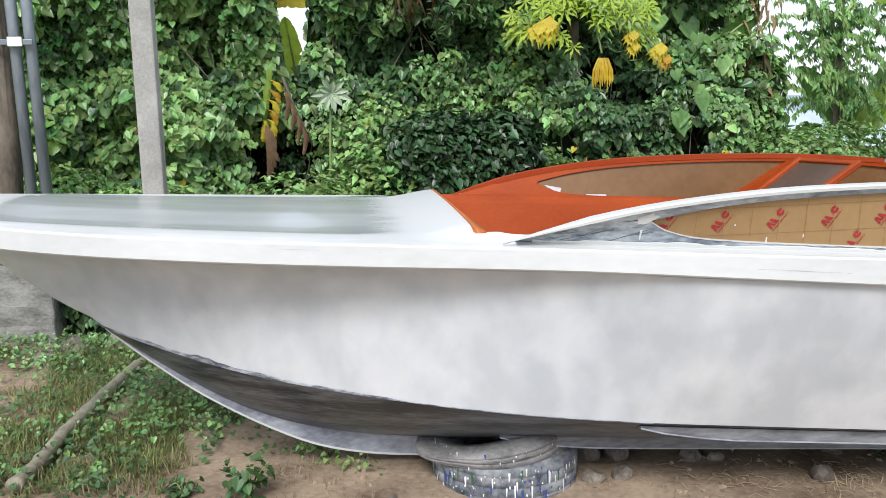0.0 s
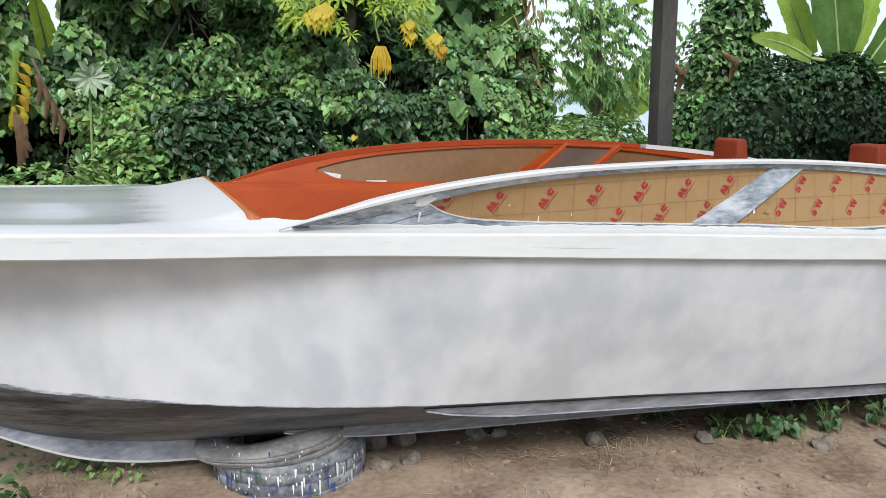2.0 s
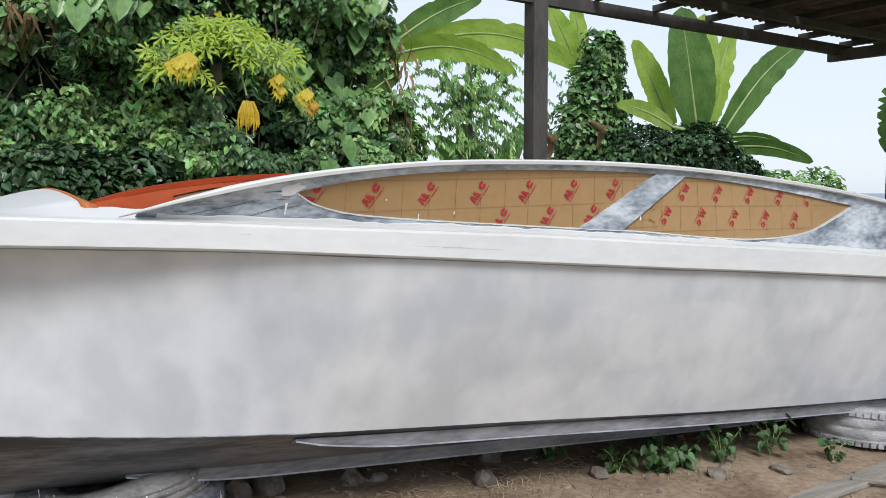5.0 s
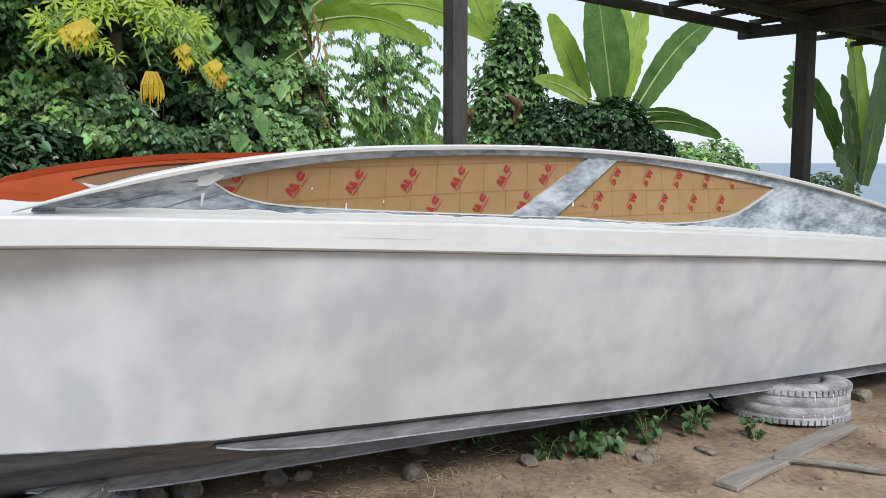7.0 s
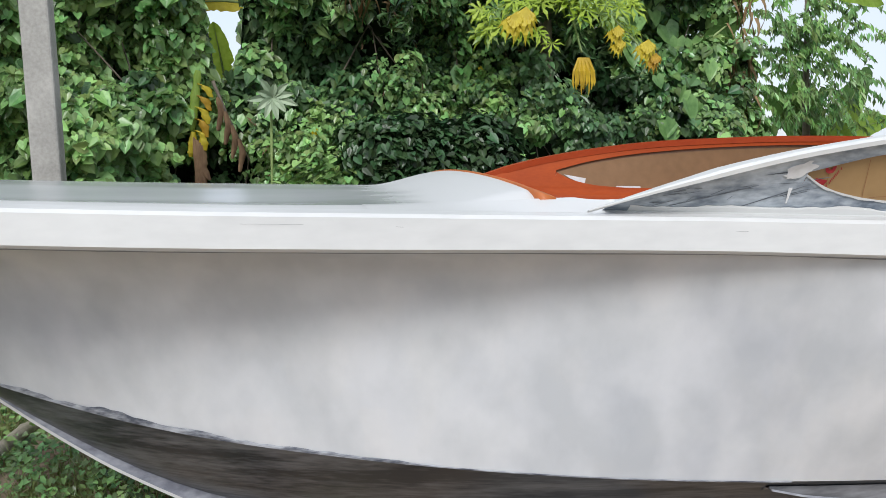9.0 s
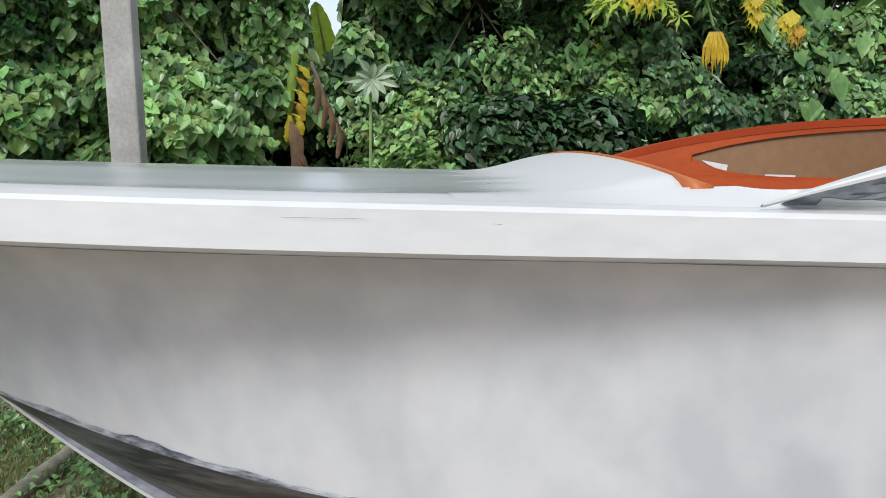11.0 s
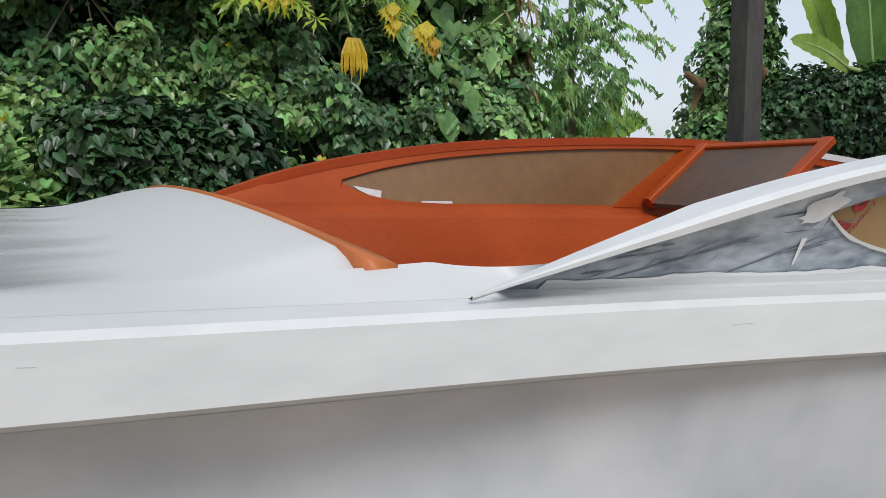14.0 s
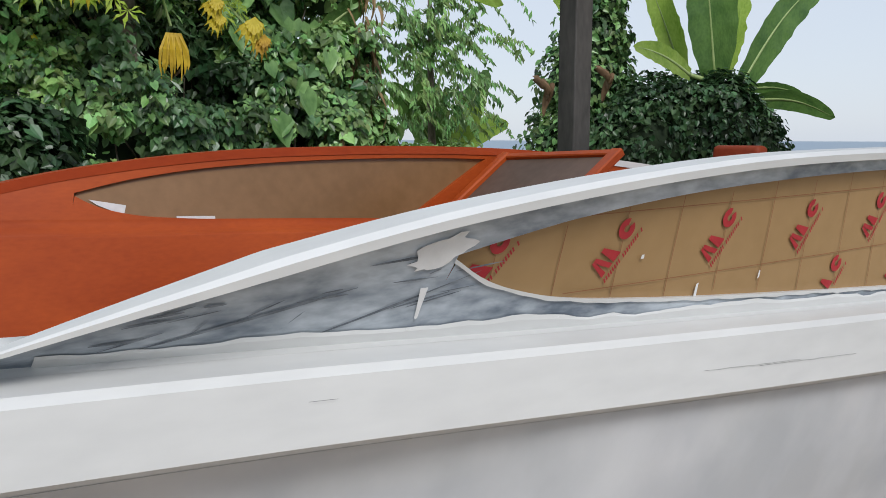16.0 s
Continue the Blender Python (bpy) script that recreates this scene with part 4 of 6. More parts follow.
# ---- shed roof ----
def shed_roof():
    r = thing("shed_roof", "low corrugated roof on timber purlins over the yard", "roof")
    def plane(x, y):
        return 2.74 - 0.030 * (x - 2.6) - 0.02 * (y - 2.6) + 0.03
    def beam(p, q, w, h, name="purlin"):
        p, q = Vector(p), Vector(q)
        d = (q - p)
        m = Matrix.Translation((p + q) / 2) @ d.to_track_quat("X", "Z").to_matrix().to_4x4() @ Matrix.Diagonal((d.length, w, h, 1))
        bm = bmesh.new()
        bmesh.ops.create_cube(bm, size=1, matrix=m)
        part(name, bm, STEEL, r)
    beam((2.35, 2.64, plane(2.35, 2.64) - 0.04), (6.45, 2.48, plane(6.45, 2.48) - 0.05), 0.06, 0.09, "beam")
    beam((6.3, 2.6, plane(6.3, 2.6) - 0.09), (7.6, -3.2, plane(7.6, -3.2) - 0.09), 0.07, 0.10, "beam")
    for i in range(6):
        y = 2.1 - 0.85 * i
        beam((3.1 + 0.15 * i, y, plane(3.1, y) - 0.03), (8.4, y - 0.2, plane(8.4, y) - 0.03), 0.05, 0.06)
    for i in range(9):
        x = 3.4 + 0.6 * i
        beam((x, 2.55, plane(x, 2.55) + 0.02), (x + 0.3, -3.0, plane(x + 0.3, -3.0) + 0.02), 0.045, 0.05)
    # sheets in strips with slits of daylight between them
    for i in range(7):
        xa = 3.35 + 0.82 * i
        rows = []
        for k in range(46):
            x = xa + 0.80 * k / 45
            rows.append([(x + 0.05 * j, 2.45 - 1.1 * j, plane(x, 2.45 - 1.1 * j) + 0.06 + 0.012 * math.sin(k * 1.4)) for j in range(6)])
        part("roof_sheet", strip_bm(rows), ROOF, r, "dull corrugated sheet")


shed_roof()


def bow_posts():
    p = thing("utility_pole", "weathered round wooden pole", "pole", at=(-3.22, 3.2, 0.0))
    part("shaft", tube_bm([(0, 0, 0), (0.01, 0, 1.5), (0.0, 0, 4.5)], [0.12, 0.11, 0.10], 16), BARK, p, smooth=True)
    for x in (-3.03, -2.935):
        q = thing("steel_pipe", "grey galvanised pipe clamped upright to a pole", "pipe", group="upright pipes", at=(x, 3.14, 0.0))
        part("tube", tube_bm([(0, 0, 0.2), (-0.05, 0, 4.5)], 0.036, 14), GALV, q, smooth=True)
    c = thing("pipe_clamp", "metal strap clamping the pipes to the pole", "clamp")
    part("strap", box_bm((-3.28, 3.06, 2.09), (-2.92, 3.075, 2.125), 0.004), GALV, c)
    part("plate", box_bm((-3.07, 3.05, 2.08), (-2.98, 3.06, 2.14), 0.004), PAINT_W, c)
    f = thing("concrete_footing", "cracked rough concrete footing block", "footing", at=(-3.3, 3.2, 0.0))
    bm = box_bm((-0.45, -0.25, 0.10), (0.39, 0.35, 0.66), 0.02)
    bmesh.ops.subdivide_edges(bm, edges=bm.edges, cuts=6, use_grid_fill=True)
    for v in bm.verts:
        v.co += Vector((0.03, 0.03, 0.03)) * noise.noise(v.co * 5) + Vector((0.012, 0.012, 0.012)) * noise.noise(v.co * 17)
    part("block", bm, FOOTING, f)
    b = thing("bamboo_pole", "grey bamboo pole lying on the grass", "pole")
    pts, rad = [], []
    for i in range(40):
        u = i / 39
        x, y = -2.41 + 0.16 * u, 0.70 + 1.72 * u
        pts.append((x, y, ground_z(x, y) + 0.045 + 0.02 * math.sin(u * 3)))
        rad.append(0.030 + (0.006 if i % 6 == 0 else 0.0))
    part("culm", tube_bm(pts, rad, 12), BAMBOO, b, smooth=True)
    w = thing("overhead_wire", "thin black overhead wire", "wire")
    part("strand", tube_bm([(-2.9, 4.2, 3.4), (-2.62, 4.2, 2.5), (-2.35, 4.2, 1.4)], 0.006, 6), STEEL, w)


bow_posts()


# ---- plants ----
nrng = np.random.default_rng(11)


def leaf_mesh(name, centres, normals, sizes, mat, parent=None, shape="heart", droop=0.5):
    """Many folded leaves in one mesh. Each hangs with its tip down and faces along its normal."""
    n = len(centres)
    c, nm = np.asarray(centres, float), np.asarray(normals, float)
    nm /= np.linalg.norm(nm, axis=1)[:, None] + 1e-9
    down = np.tile((0.0, 0.0, -1.0), (n, 1)) + nrng.normal(0, droop, (n, 3))
    t = down - nm * (down * nm).sum(1)[:, None]
    t /= np.linalg.norm(t, axis=1)[:, None] + 1e-9
    s = np.cross(nm, t)
    if shape == "heart":
        uv = [(-0.12, 0.0, 0.0), (-0.32, -0.26, 0.08), (-0.02, -0.46, 0.13), (0.40, -0.30, 0.06), (0.74, 0.0, -0.10), (0.40, 0.30, 0.06), (-0.02, 0.46, 0.13), (-0.32, 0.26, 0.08)]
        fc = [(0, 1, 2, 3, 4), (0, 4, 5, 6, 7)]
    elif shape == "lance":
        uv = [(-0.5, 0.0, 0.0), (0.0, -0.16, 0.05), (0.5, 0.0, -0.08), (0.0, 0.16, 0.05)]
        fc = [(0, 1, 2, 3)]
    else:
        uv = [(0.0, -0.03, 0), (0.6, -0.02, 0.05), (1.0, 0.0, 0.2), (0.6, 0.02, 0.05), (0.0, 0.03, 0)]
        fc = [(0, 1, 3, 4), (1, 2, 3)]
    k = len(uv)
    sz = np.asarray(sizes, float)[:, None]
    v = np.stack([c + (t * a + s * b + nm * d) * sz for a, b, d in uv], 1).reshape(-1, 3)
    f = [tuple(i * k + j for j in q) for i in range(n) for q in fc]
    return mesh_object(name, v, f, mat, parent)


def wall_y(x, z):
    y = 5.0 + 0.70 * noise.noise((x * 0.55, z * 0.6, 1)) + 0.50 * noise.noise((x * 1.5, z * 1.7, 5)) + 0.26 * noise.noise((x * 3.8, z * 4.2, 8))
    if x < -1.7:
        y -= 0.25
    y += 0.75 * math.exp(-((x + 1.52) / 0.34) ** 2) * math.exp(-((z - 1.25) / 0.36) ** 2)
    y += 0.45 * math.exp(-((x + 0.75) / 0.45) ** 2) * math.exp(-((z - 2.2) / 0.6) ** 2)
    y -= 0.12 * math.exp(-((x - 1.2) / 0.6) ** 2) * math.exp(-((z - 1.3) / 0.6) ** 2)
    y += 0.25 * math.exp(-((x - 1.1) / 0.8) ** 2) * math.exp(-((z - 2.4) / 0.6) ** 2)
    return y


def wall_top(x):
    if x < 2.7:
        return min(4.5, 1.95 + 14.0 * max(0, abs(x + 1.36) - 0.09) ** 1.1 + 0.25 * noise.noise((x * 5, 0, 0)))
    return 4.5 - (x - 2.7) * 6.0


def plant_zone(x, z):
    """Density, tone and leaf size of the plants at a place of the thicket; low tones paint its shade into the leaves.
    """
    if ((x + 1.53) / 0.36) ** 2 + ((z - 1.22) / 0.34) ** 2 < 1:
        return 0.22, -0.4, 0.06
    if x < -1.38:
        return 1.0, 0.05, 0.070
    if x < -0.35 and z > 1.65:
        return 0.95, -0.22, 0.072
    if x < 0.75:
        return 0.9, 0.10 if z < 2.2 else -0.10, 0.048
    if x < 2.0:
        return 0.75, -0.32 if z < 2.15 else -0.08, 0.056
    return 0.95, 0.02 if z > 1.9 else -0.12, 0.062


def thicket():
    t = thing("vine_thicket", "dense wall of vine covered trees and creepers", "thicket", kind="stuff")
    pts = {LEAF: [], LEAF_PALE: [], LEAF_DARK: []}

    def put(x, y, z, nrm, tone, size):
        # Low tones take the dark leaves, which paint the thicket's shade as colour.
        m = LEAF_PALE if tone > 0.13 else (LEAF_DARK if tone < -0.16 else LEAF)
        pts[m].append((x, y, z, *nrm, float(np.clip(nrng.normal(size, size * 0.33), 0.028, 0.2))))
    # a thin skin of leaves over the whole wall
    for _ in range(60000):
        x, z = nrng.uniform(-6.5, 3.2), nrng.uniform(0.5, 4.4)
        dens, tone, size = plant_zone(x, z)
        if z > wall_top(x) + nrng.normal(0, 0.06) or nrng.random() > dens:
            continue
        hole = noise.noise((x * 1.3, z * 1.3, 9)) + 0.6 * noise.noise((x * 3.3, z * 3.3, 2))
        if hole < -0.04 and nrng.random() < (0.95 if x > -0.2 else 0.70):
            continue
        y = wall_y(x, z) + abs(nrng.normal(0, 0.12))
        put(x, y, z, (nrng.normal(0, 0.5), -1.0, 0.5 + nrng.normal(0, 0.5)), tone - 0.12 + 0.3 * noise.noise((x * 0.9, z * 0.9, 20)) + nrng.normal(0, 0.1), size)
    # clumps of shoots that stand out from it and shade each other
    for _ in range(3000):
        cx, cz = nrng.uniform(-5.2, 3.0), nrng.uniform(0.6, 3.9)
        dens, tone, size = plant_zone(cx, cz)
        hole = noise.noise((cx * 1.3, cz * 1.3, 9)) + 0.6 * noise.noise((cx * 3.3, cz * 3.3, 2))
        if cz > wall_top(cx) - 0.12 or nrng.random() > dens or (hole < -0.22 and nrng.random() < (0.85 if cx > -0.2 else 0.45)):
            continue
        cy = wall_y(cx, cz) - nrng.uniform(-0.05, 0.30)
        rx, rz = nrng.uniform(0.08, 0.23), nrng.uniform(0.06, 0.18)
        k = int(24 + 800 * rx * rz * (0.075 / size) ** 1.5)
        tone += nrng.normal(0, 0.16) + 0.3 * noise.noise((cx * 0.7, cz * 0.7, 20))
        d = nrng.normal(0, 1, (k, 3))
        d /= np.linalg.norm(d, axis=1)[:, None]
        d[:, 1] = -np.abs(d[:, 1])
        r = 0.55 + 0.5 * nrng.random(k)
        for (a, b, c), q in zip(d, r):
            x, y, z = cx + rx * a * q, cy + 0.20 * b * q, cz + rz * c * q - 0.25 * a * a * rx
            if z < wall_top(x):
                put(x, y, z, (0.6 * a + nrng.normal(0, 0.35), -0.75 + 0.3 * b, 0.7 * c + 0.75 + nrng.normal(0, 0.3)), tone + nrng.normal(0, 0.07), size)
    for m, p in pts.items():
        a = np.array(p)
        pick = np.array([noise.noise((q[0] * 1.1, q[2] * 1.1, 51)) > 0.30 and q[0] > -1.2 for q in a])
        leaf_mesh("foliage", a[~pick, :3], a[~pick, 3:6], a[~pick, 6], m, t)
        leaf_mesh("foliage", a[pick, :3], a[pick, 3:6], a[pick, 6] * 1.7, m, t, "lance", 0.9)
    # withered and yellow leaves among the green ones
    for mat, count, size in ((DRY, 150, 0.085), (YELLOW, 36, 0.055)):
        c, n = [], []
        while len(c) < count:
            x, z = nrng.uniform(-3.8, 2.8), nrng.uniform(0.9, 3.0)
            if z < wall_top(x) - 0.1:
                c.append((x, wall_y(x, z) - nrng.uniform(0.05, 0.40), z))
                n.append((nrng.normal(0, 0.7), -1, nrng.normal(0.2, 0.5)))
        leaf_mesh("dry_foliage", c, n, nrng.uniform(0.5, 1.4, count) * size, mat, t, "lance" if mat is DRY else "heart", 0.6)
    # Dark backing sheet behind the wall, its colour painted as deep shade.
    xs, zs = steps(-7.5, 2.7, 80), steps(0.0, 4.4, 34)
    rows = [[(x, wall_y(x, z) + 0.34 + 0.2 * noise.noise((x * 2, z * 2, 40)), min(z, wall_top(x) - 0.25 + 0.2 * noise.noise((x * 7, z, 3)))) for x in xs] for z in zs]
    part("dark_backing", strip_bm(rows), LEAF_SHADE, t, "dark backing painted as shade behind the leaves", True)
    # hanging stems
    bm = bmesh.new()
    for _ in range(90):
        x, z = nrng.uniform(-4, 3), nrng.uniform(1.4, 3.6)
        if z > wall_top(x):
            continue
        y = wall_y(x, z) - 0.03
        tube_bm([(x, y, z), (x + nrng.normal(0, 0.1), y - 0.06, z - 0.4), (x + nrng.normal(0, 0.2), y, z - 0.9)], 0.006, 4, bm)
    part("stems", bm, BARK, t)


thicket()


def mound(name, label, cat, spots, count, size, mat, mat2=None, group=""):
    """A creeper mound or bush of leaves over uneven rounded humps with dark cores painted as inner shade."""
    t = thing(name, label, cat, group, kind="stuff" if name == "creeper" else "")
    c, n, s = [], [], []
    tot = sum(r[0] * r[2] for _, r in spots)
    core = bmesh.new()
    for p, r in spots:
        k = int(count * r[0] * r[2] / tot)
        d = nrng.normal(0, 1, (k, 3))
        d /= np.linalg.norm(d, axis=1)[:, None]
        d[:, 1] = -np.abs(d[:, 1]) * 0.9 + 0.25 * nrng.random(k)
        d[:, 2] = np.where(d[:, 2] < -0.5, -d[:, 2], d[:, 2])
        rad = np.array([1 + 0.22 * noise.noise(Vector((q[0] * 2 + p[0], q[1] * 2, q[2] * 2 + p[2]))) for q in d]) * (1 - np.abs(nrng.normal(0, 0.16, k)) + 0.06)
        c.append(np.array(p) + d * np.array(r) * rad[:, None])
        n.append(d + nrng.normal(0, 0.4, (k, 3)) + np.array((0, 0, 0.5)))
        s.append(np.clip(nrng.normal(size, size * 0.28, k), size * 0.4, size * 2))
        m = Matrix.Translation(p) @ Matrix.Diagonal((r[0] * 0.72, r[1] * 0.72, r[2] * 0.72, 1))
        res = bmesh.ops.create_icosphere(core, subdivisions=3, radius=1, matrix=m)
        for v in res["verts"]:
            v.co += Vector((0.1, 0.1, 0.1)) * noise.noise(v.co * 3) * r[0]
    c, n, s = np.concatenate(c), np.concatenate(n), np.concatenate(s)
    if mat2:
        pick = nrng.random(len(c)) < 0.4
        leaf_mesh("foliage", c[pick], n[pick], s[pick], mat2, t)
        c, n, s = c[~pick], n[~pick], s[~pick]
    leaf_mesh("foliage", c, n, s, mat, t)
    part("dark_backing", core, LEAF_SHADE, t, "dark backing painted as shade behind the leaves", True)
    return t


# Three low mounds near y 3.1 are unseen, added to darken under the hull.
mound("creeper", "bright green creepers heaped on the ground behind the boat, with unseen low mounds blocking light", "creeper", [((-1.3, 3.6, 0.60), (0.75, 0.5, 0.52)), ((-2.45, 3.7, 0.62), (0.7, 0.5, 0.46)), ((-0.65, 3.8, 0.70), (0.6, 0.5, 0.62)), ((-3.2, 4.0, 0.7), (0.7, 0.5, 0.5)), ((0.4, 4.1, 0.7), (0.7, 0.5, 0.65)), ((-4.2, 4.2, 0.6), (0.8, 0.5, 0.6)), ((0.6, 3.1, 0.22), (1.0, 0.4, 0.42)), ((2.1, 3.2, 0.20), (1.0, 0.4, 0.42)), ((3.8, 3.2, 0.15), (1.0, 0.4, 0.42)), ((3.3, 4.6, 0.7), (0.9, 0.6, 0.62)), ((4.3, 6.2, 0.6), (1.2, 0.7, 0.75))], 21000, 0.056, LEAF_PALE, LEAF)
# Added dark mounds that stand in for the shaded hollow behind the bow.
mound("creeper", "dark leaf mound added as the shade behind the bow", "creeper", [((-2.50, 3.25, 0.32), (0.55, 0.30, 0.42)), ((-1.95, 3.3, 0.25), (0.5, 0.3, 0.36))], 1800, 0.06, LEAF_DARK, None)
mound("shrub", "dark leafy shrub in front of the thicket", "shrub", [((-0.2, 3.75, 1.05), (0.45, 0.4, 0.52)), ((-0.35, 3.7, 1.35), (0.35, 0.3, 0.25)), ((0.25, 3.85, 1.2), (0.4, 0.35, 0.4))], 5200, 0.055, LEAF_BUSH, None)
mound("vine_tree", "slim tree smothered in climbing vines", "tree", [((5.55, 4.95, 2.75), (0.30, 0.3, 0.36)), ((5.45, 4.95, 2.35), (0.42, 0.4, 0.4)), ((5.35, 4.9, 1.9), (0.55, 0.45, 0.45)), ((5.3, 4.9, 1.3), (0.65, 0.5, 0.6)), ((5.6, 4.9, 0.8), (0.8, 0.5, 0.6))], 9000, 0.062, LEAF, LEAF_DARK)
mound("dead_banana_plant", "dead banana trunk overgrown with vines", "tree", [((3.02, 5.05, 0.8), (0.34, 0.3, 0.5)), ((2.86, 5.05, 1.45), (0.24, 0.25, 0.42)), ((3.16, 5.1, 1.35), (0.20, 0.2, 0.34)), ((2.78, 5.1, 2.05), (0.22, 0.2, 0.36)), ((3.08, 5.15, 2.0), (0.13, 0.15, 0.26)), ((2.72, 5.1, 2.6), (0.26, 0.2, 0.36))], 2600, 0.075, LEAF, LEAF_PALE)
mound("shrub", "light leafy shrub under the feathery tree", "shrub", [((4.4, 6.7, 0.95), (0.6, 0.4, 0.40)), ((4.05, 6.7, 1.7), (0.20, 0.2, 0.50))], 1300, 0.075, LEAF_PALE, LEAF)
mound("bush", "dark dense bush under the banana plants", "bush", [((6.1, 3.95, 1.45), (0.55, 0.4, 0.55)), ((6.55, 3.95, 1.25), (0.5, 0.4, 0.5)), ((5.55, 4.3, 1.3), (0.75, 0.5, 0.68)), ((6.3, 4.2, 0.8), (0.95, 0.5, 0.7)), ((5.9, 4.1, 1.6), (0.5, 0.4, 0.4))], 12000, 0.052, LEAF_BUSH, LEAF_DARK)
mound("bush", "low grey green bush by the shore", "bush", [((6.6, 3.3, 0.95), (0.5, 0.35, 0.35)), ((7.4, 3.2, 0.85), (0.6, 0.35, 0.35)), ((8.6, 3.0, 0.8), (0.8, 0.4, 0.4))], 2200, 0.05, LEAF_PALE, PALE)
for x, y, z, r in ((26.5, 20, 0.6, 2.0), (29.5, 21, 0.4, 2.2), (24, 23, 0.2, 1.8), (33, 22, 0.3, 2.4)):
    mound("far_tree", "small round tree beyond the yard", "tree", [((x, y, z), (r, r * 0.8, r * 0.8)), ((x + r * 0.6, y, z - 0.3), (r * 0.8, r * 0.7, r * 0.7)), ((x - r * 0.6, y, z - 0.4), (r * 0.7, r * 0.7, r * 0.6))], 1500, 0.26, LEAF, LEAF_PALE, "trees beyond the yard")


def banana_leaf(parent, base, tip, width, mat=BANANA, sag=0.12, turn=0.0, fold=0.25, tears=0.0):
    """A long blade with a midrib, from base to tip."""
    b, t = Vector(base), Vector(tip)
    d = t - b
    L = d.length
    side = d.cross(Vector((0.25, 1, 0.1))).normalized()
    side = Matrix.Rotation(turn, 3, d.normalized()) @ side
    face = side.cross(d.normalized())
    rows, mid = [], []
    n = 26
    for i in range(n):
        u = i / (n - 1)
        p = b + d * u + Vector((0, 0, 1)) * sag * L * math.sin(math.pi * u) * (1 if sag > 0 else 1)
        w = width * (math.sin(math.pi * min(1, 0.06 + u * 0.94)) ** 0.42) * (1 - 0.20 * u) if u < 0.995 else 0.004
        jl = 1 + 0.05 * noise.noise((u * 5, b.x, 0)) - tears * max(0, noise.noise((u * 22, b.x, 4))) * 1.6
        jr = 1 + 0.05 * noise.noise((u * 5, b.x, 8)) - tears * max(0, noise.noise((u * 22, b.x, 12))) * 1.6
        row = []
        for k in (-1, -0.66, -0.33, 0, 0.33, 0.66, 1):
            j = jl if k < 0 else jr
            row.append(p + side * w * k * max(j, 0.15) - face * fold * w * abs(k) + face * 0.007 * math.sin(u * 40 + k) * abs(k))
        rows.append(row)
        mid.append(p + face * 0.004)
    blade = part("blade", strip_bm(rows), mat, parent, smooth=True)
    part("midrib", tube_bm(mid, [0.018 * (1 - 0.8 * i / (n - 1)) for i in range(n)], 6), BANANA_RIB, blade, smooth=True)


def banana_plant(label, base, height, leaves):
    t = thing("banana_plant", label, "banana plant", group="banana plants")
    b = Vector(base)
    part("stem", tube_bm([b, b + Vector((0.02, 0, height * 0.5)), b + Vector((0, 0, height))], [0.10, 0.085, 0.06], 12), BANANA_RIB, t, smooth=True)
    for lb, lt, w, m, sag, turn, tears in leaves:
        banana_leaf(t, lb, lt, w * 1.08, m, sag, turn * 0.5, 0.13, tears)
        part("stalk", tube_bm([b + Vector((0, 0, height * 0.95)), (b + Vector((0, 0, height)) + Vector(lb)) / 2 + Vector((0, 0, 0.04)), lb], [0.03, 0.024, 0.018], 6), BANANA_RIB, t, smooth=True)


G, D = BANANA, BANANA_DARK
banana_plant("tall green banana plant with broad upright leaves", (6.25, 4.05, 0.1), 1.75, [
    ((6.08, 4.0, 2.02), (5.76, 3.95, 3.22), 0.30, D, 0.03, 0.15, 0.0),
    ((6.24, 4.1, 2.05), (6.34, 4.15, 3.25), 0.21, G, 0.0, -0.2, 0.0),
    ((6.40, 4.15, 2.02), (6.84, 4.2, 3.14), 0.19, G, 0.03, 0.3, 0.25),
    ((6.42, 3.95, 1.92), (7.66, 3.85, 3.02), 0.20, D, 0.09, 0.1, 0.1),
    ((5.66, 3.95, 1.98), (4.80, 3.85, 2.16), 0.10, G, 0.05, 0.5, 0.05),
    ((6.00, 4.3, 2.02), (5.48, 4.35, 2.92), 0.17, G, 0.03, 0.3, 0.1),
    ((6.40, 3.9, 1.88), (7.22, 3.8, 1.86), 0.06, D, 0.05, 0.8, 0.0),
    ((6.40, 3.8, 1.78), (7.66, 3.7, 1.64), 0.10, D, 0.06, 0.6, 0.0)])
banana_plant("banana plant with long arching torn leaves beside the thicket", (2.86, 5.3, 0.2), 2.35, [
    ((2.98, 5.2, 2.66), (4.42, 5.0, 2.58), 0.14, G, 0.12, 0.55, 0.35),
    ((3.10, 5.2, 2.74), (5.42, 5.0, 2.66), 0.16, G, 0.12, 0.5, 0.2),
    ((2.95, 5.2, 2.72), (4.05, 5.1, 3.36), 0.15, D, 0.06, 0.3, 0.1),
    ((2.75, 5.2, 2.6), (2.70, 5.1, 3.5), 0.14, G, 0.0, 0.3, 0.0),
    ((2.62, 5.0, 2.20), (3.00, 4.95, 2.47), 0.10, D, 0.06, 0.5, 0.0)])
banana_plant("banana plant rising behind the vine covered tree", (5.9, 5.7, 0.1), 2.5, [
    ((5.78, 5.6, 2.75), (5.15, 5.4, 3.45), 0.16, G, 0.04, 0.3, 0.1),
    ((5.85, 5.6, 2.75), (5.60, 5.5, 3.6), 0.13, G, 0.02, 0.2, 0.1)])
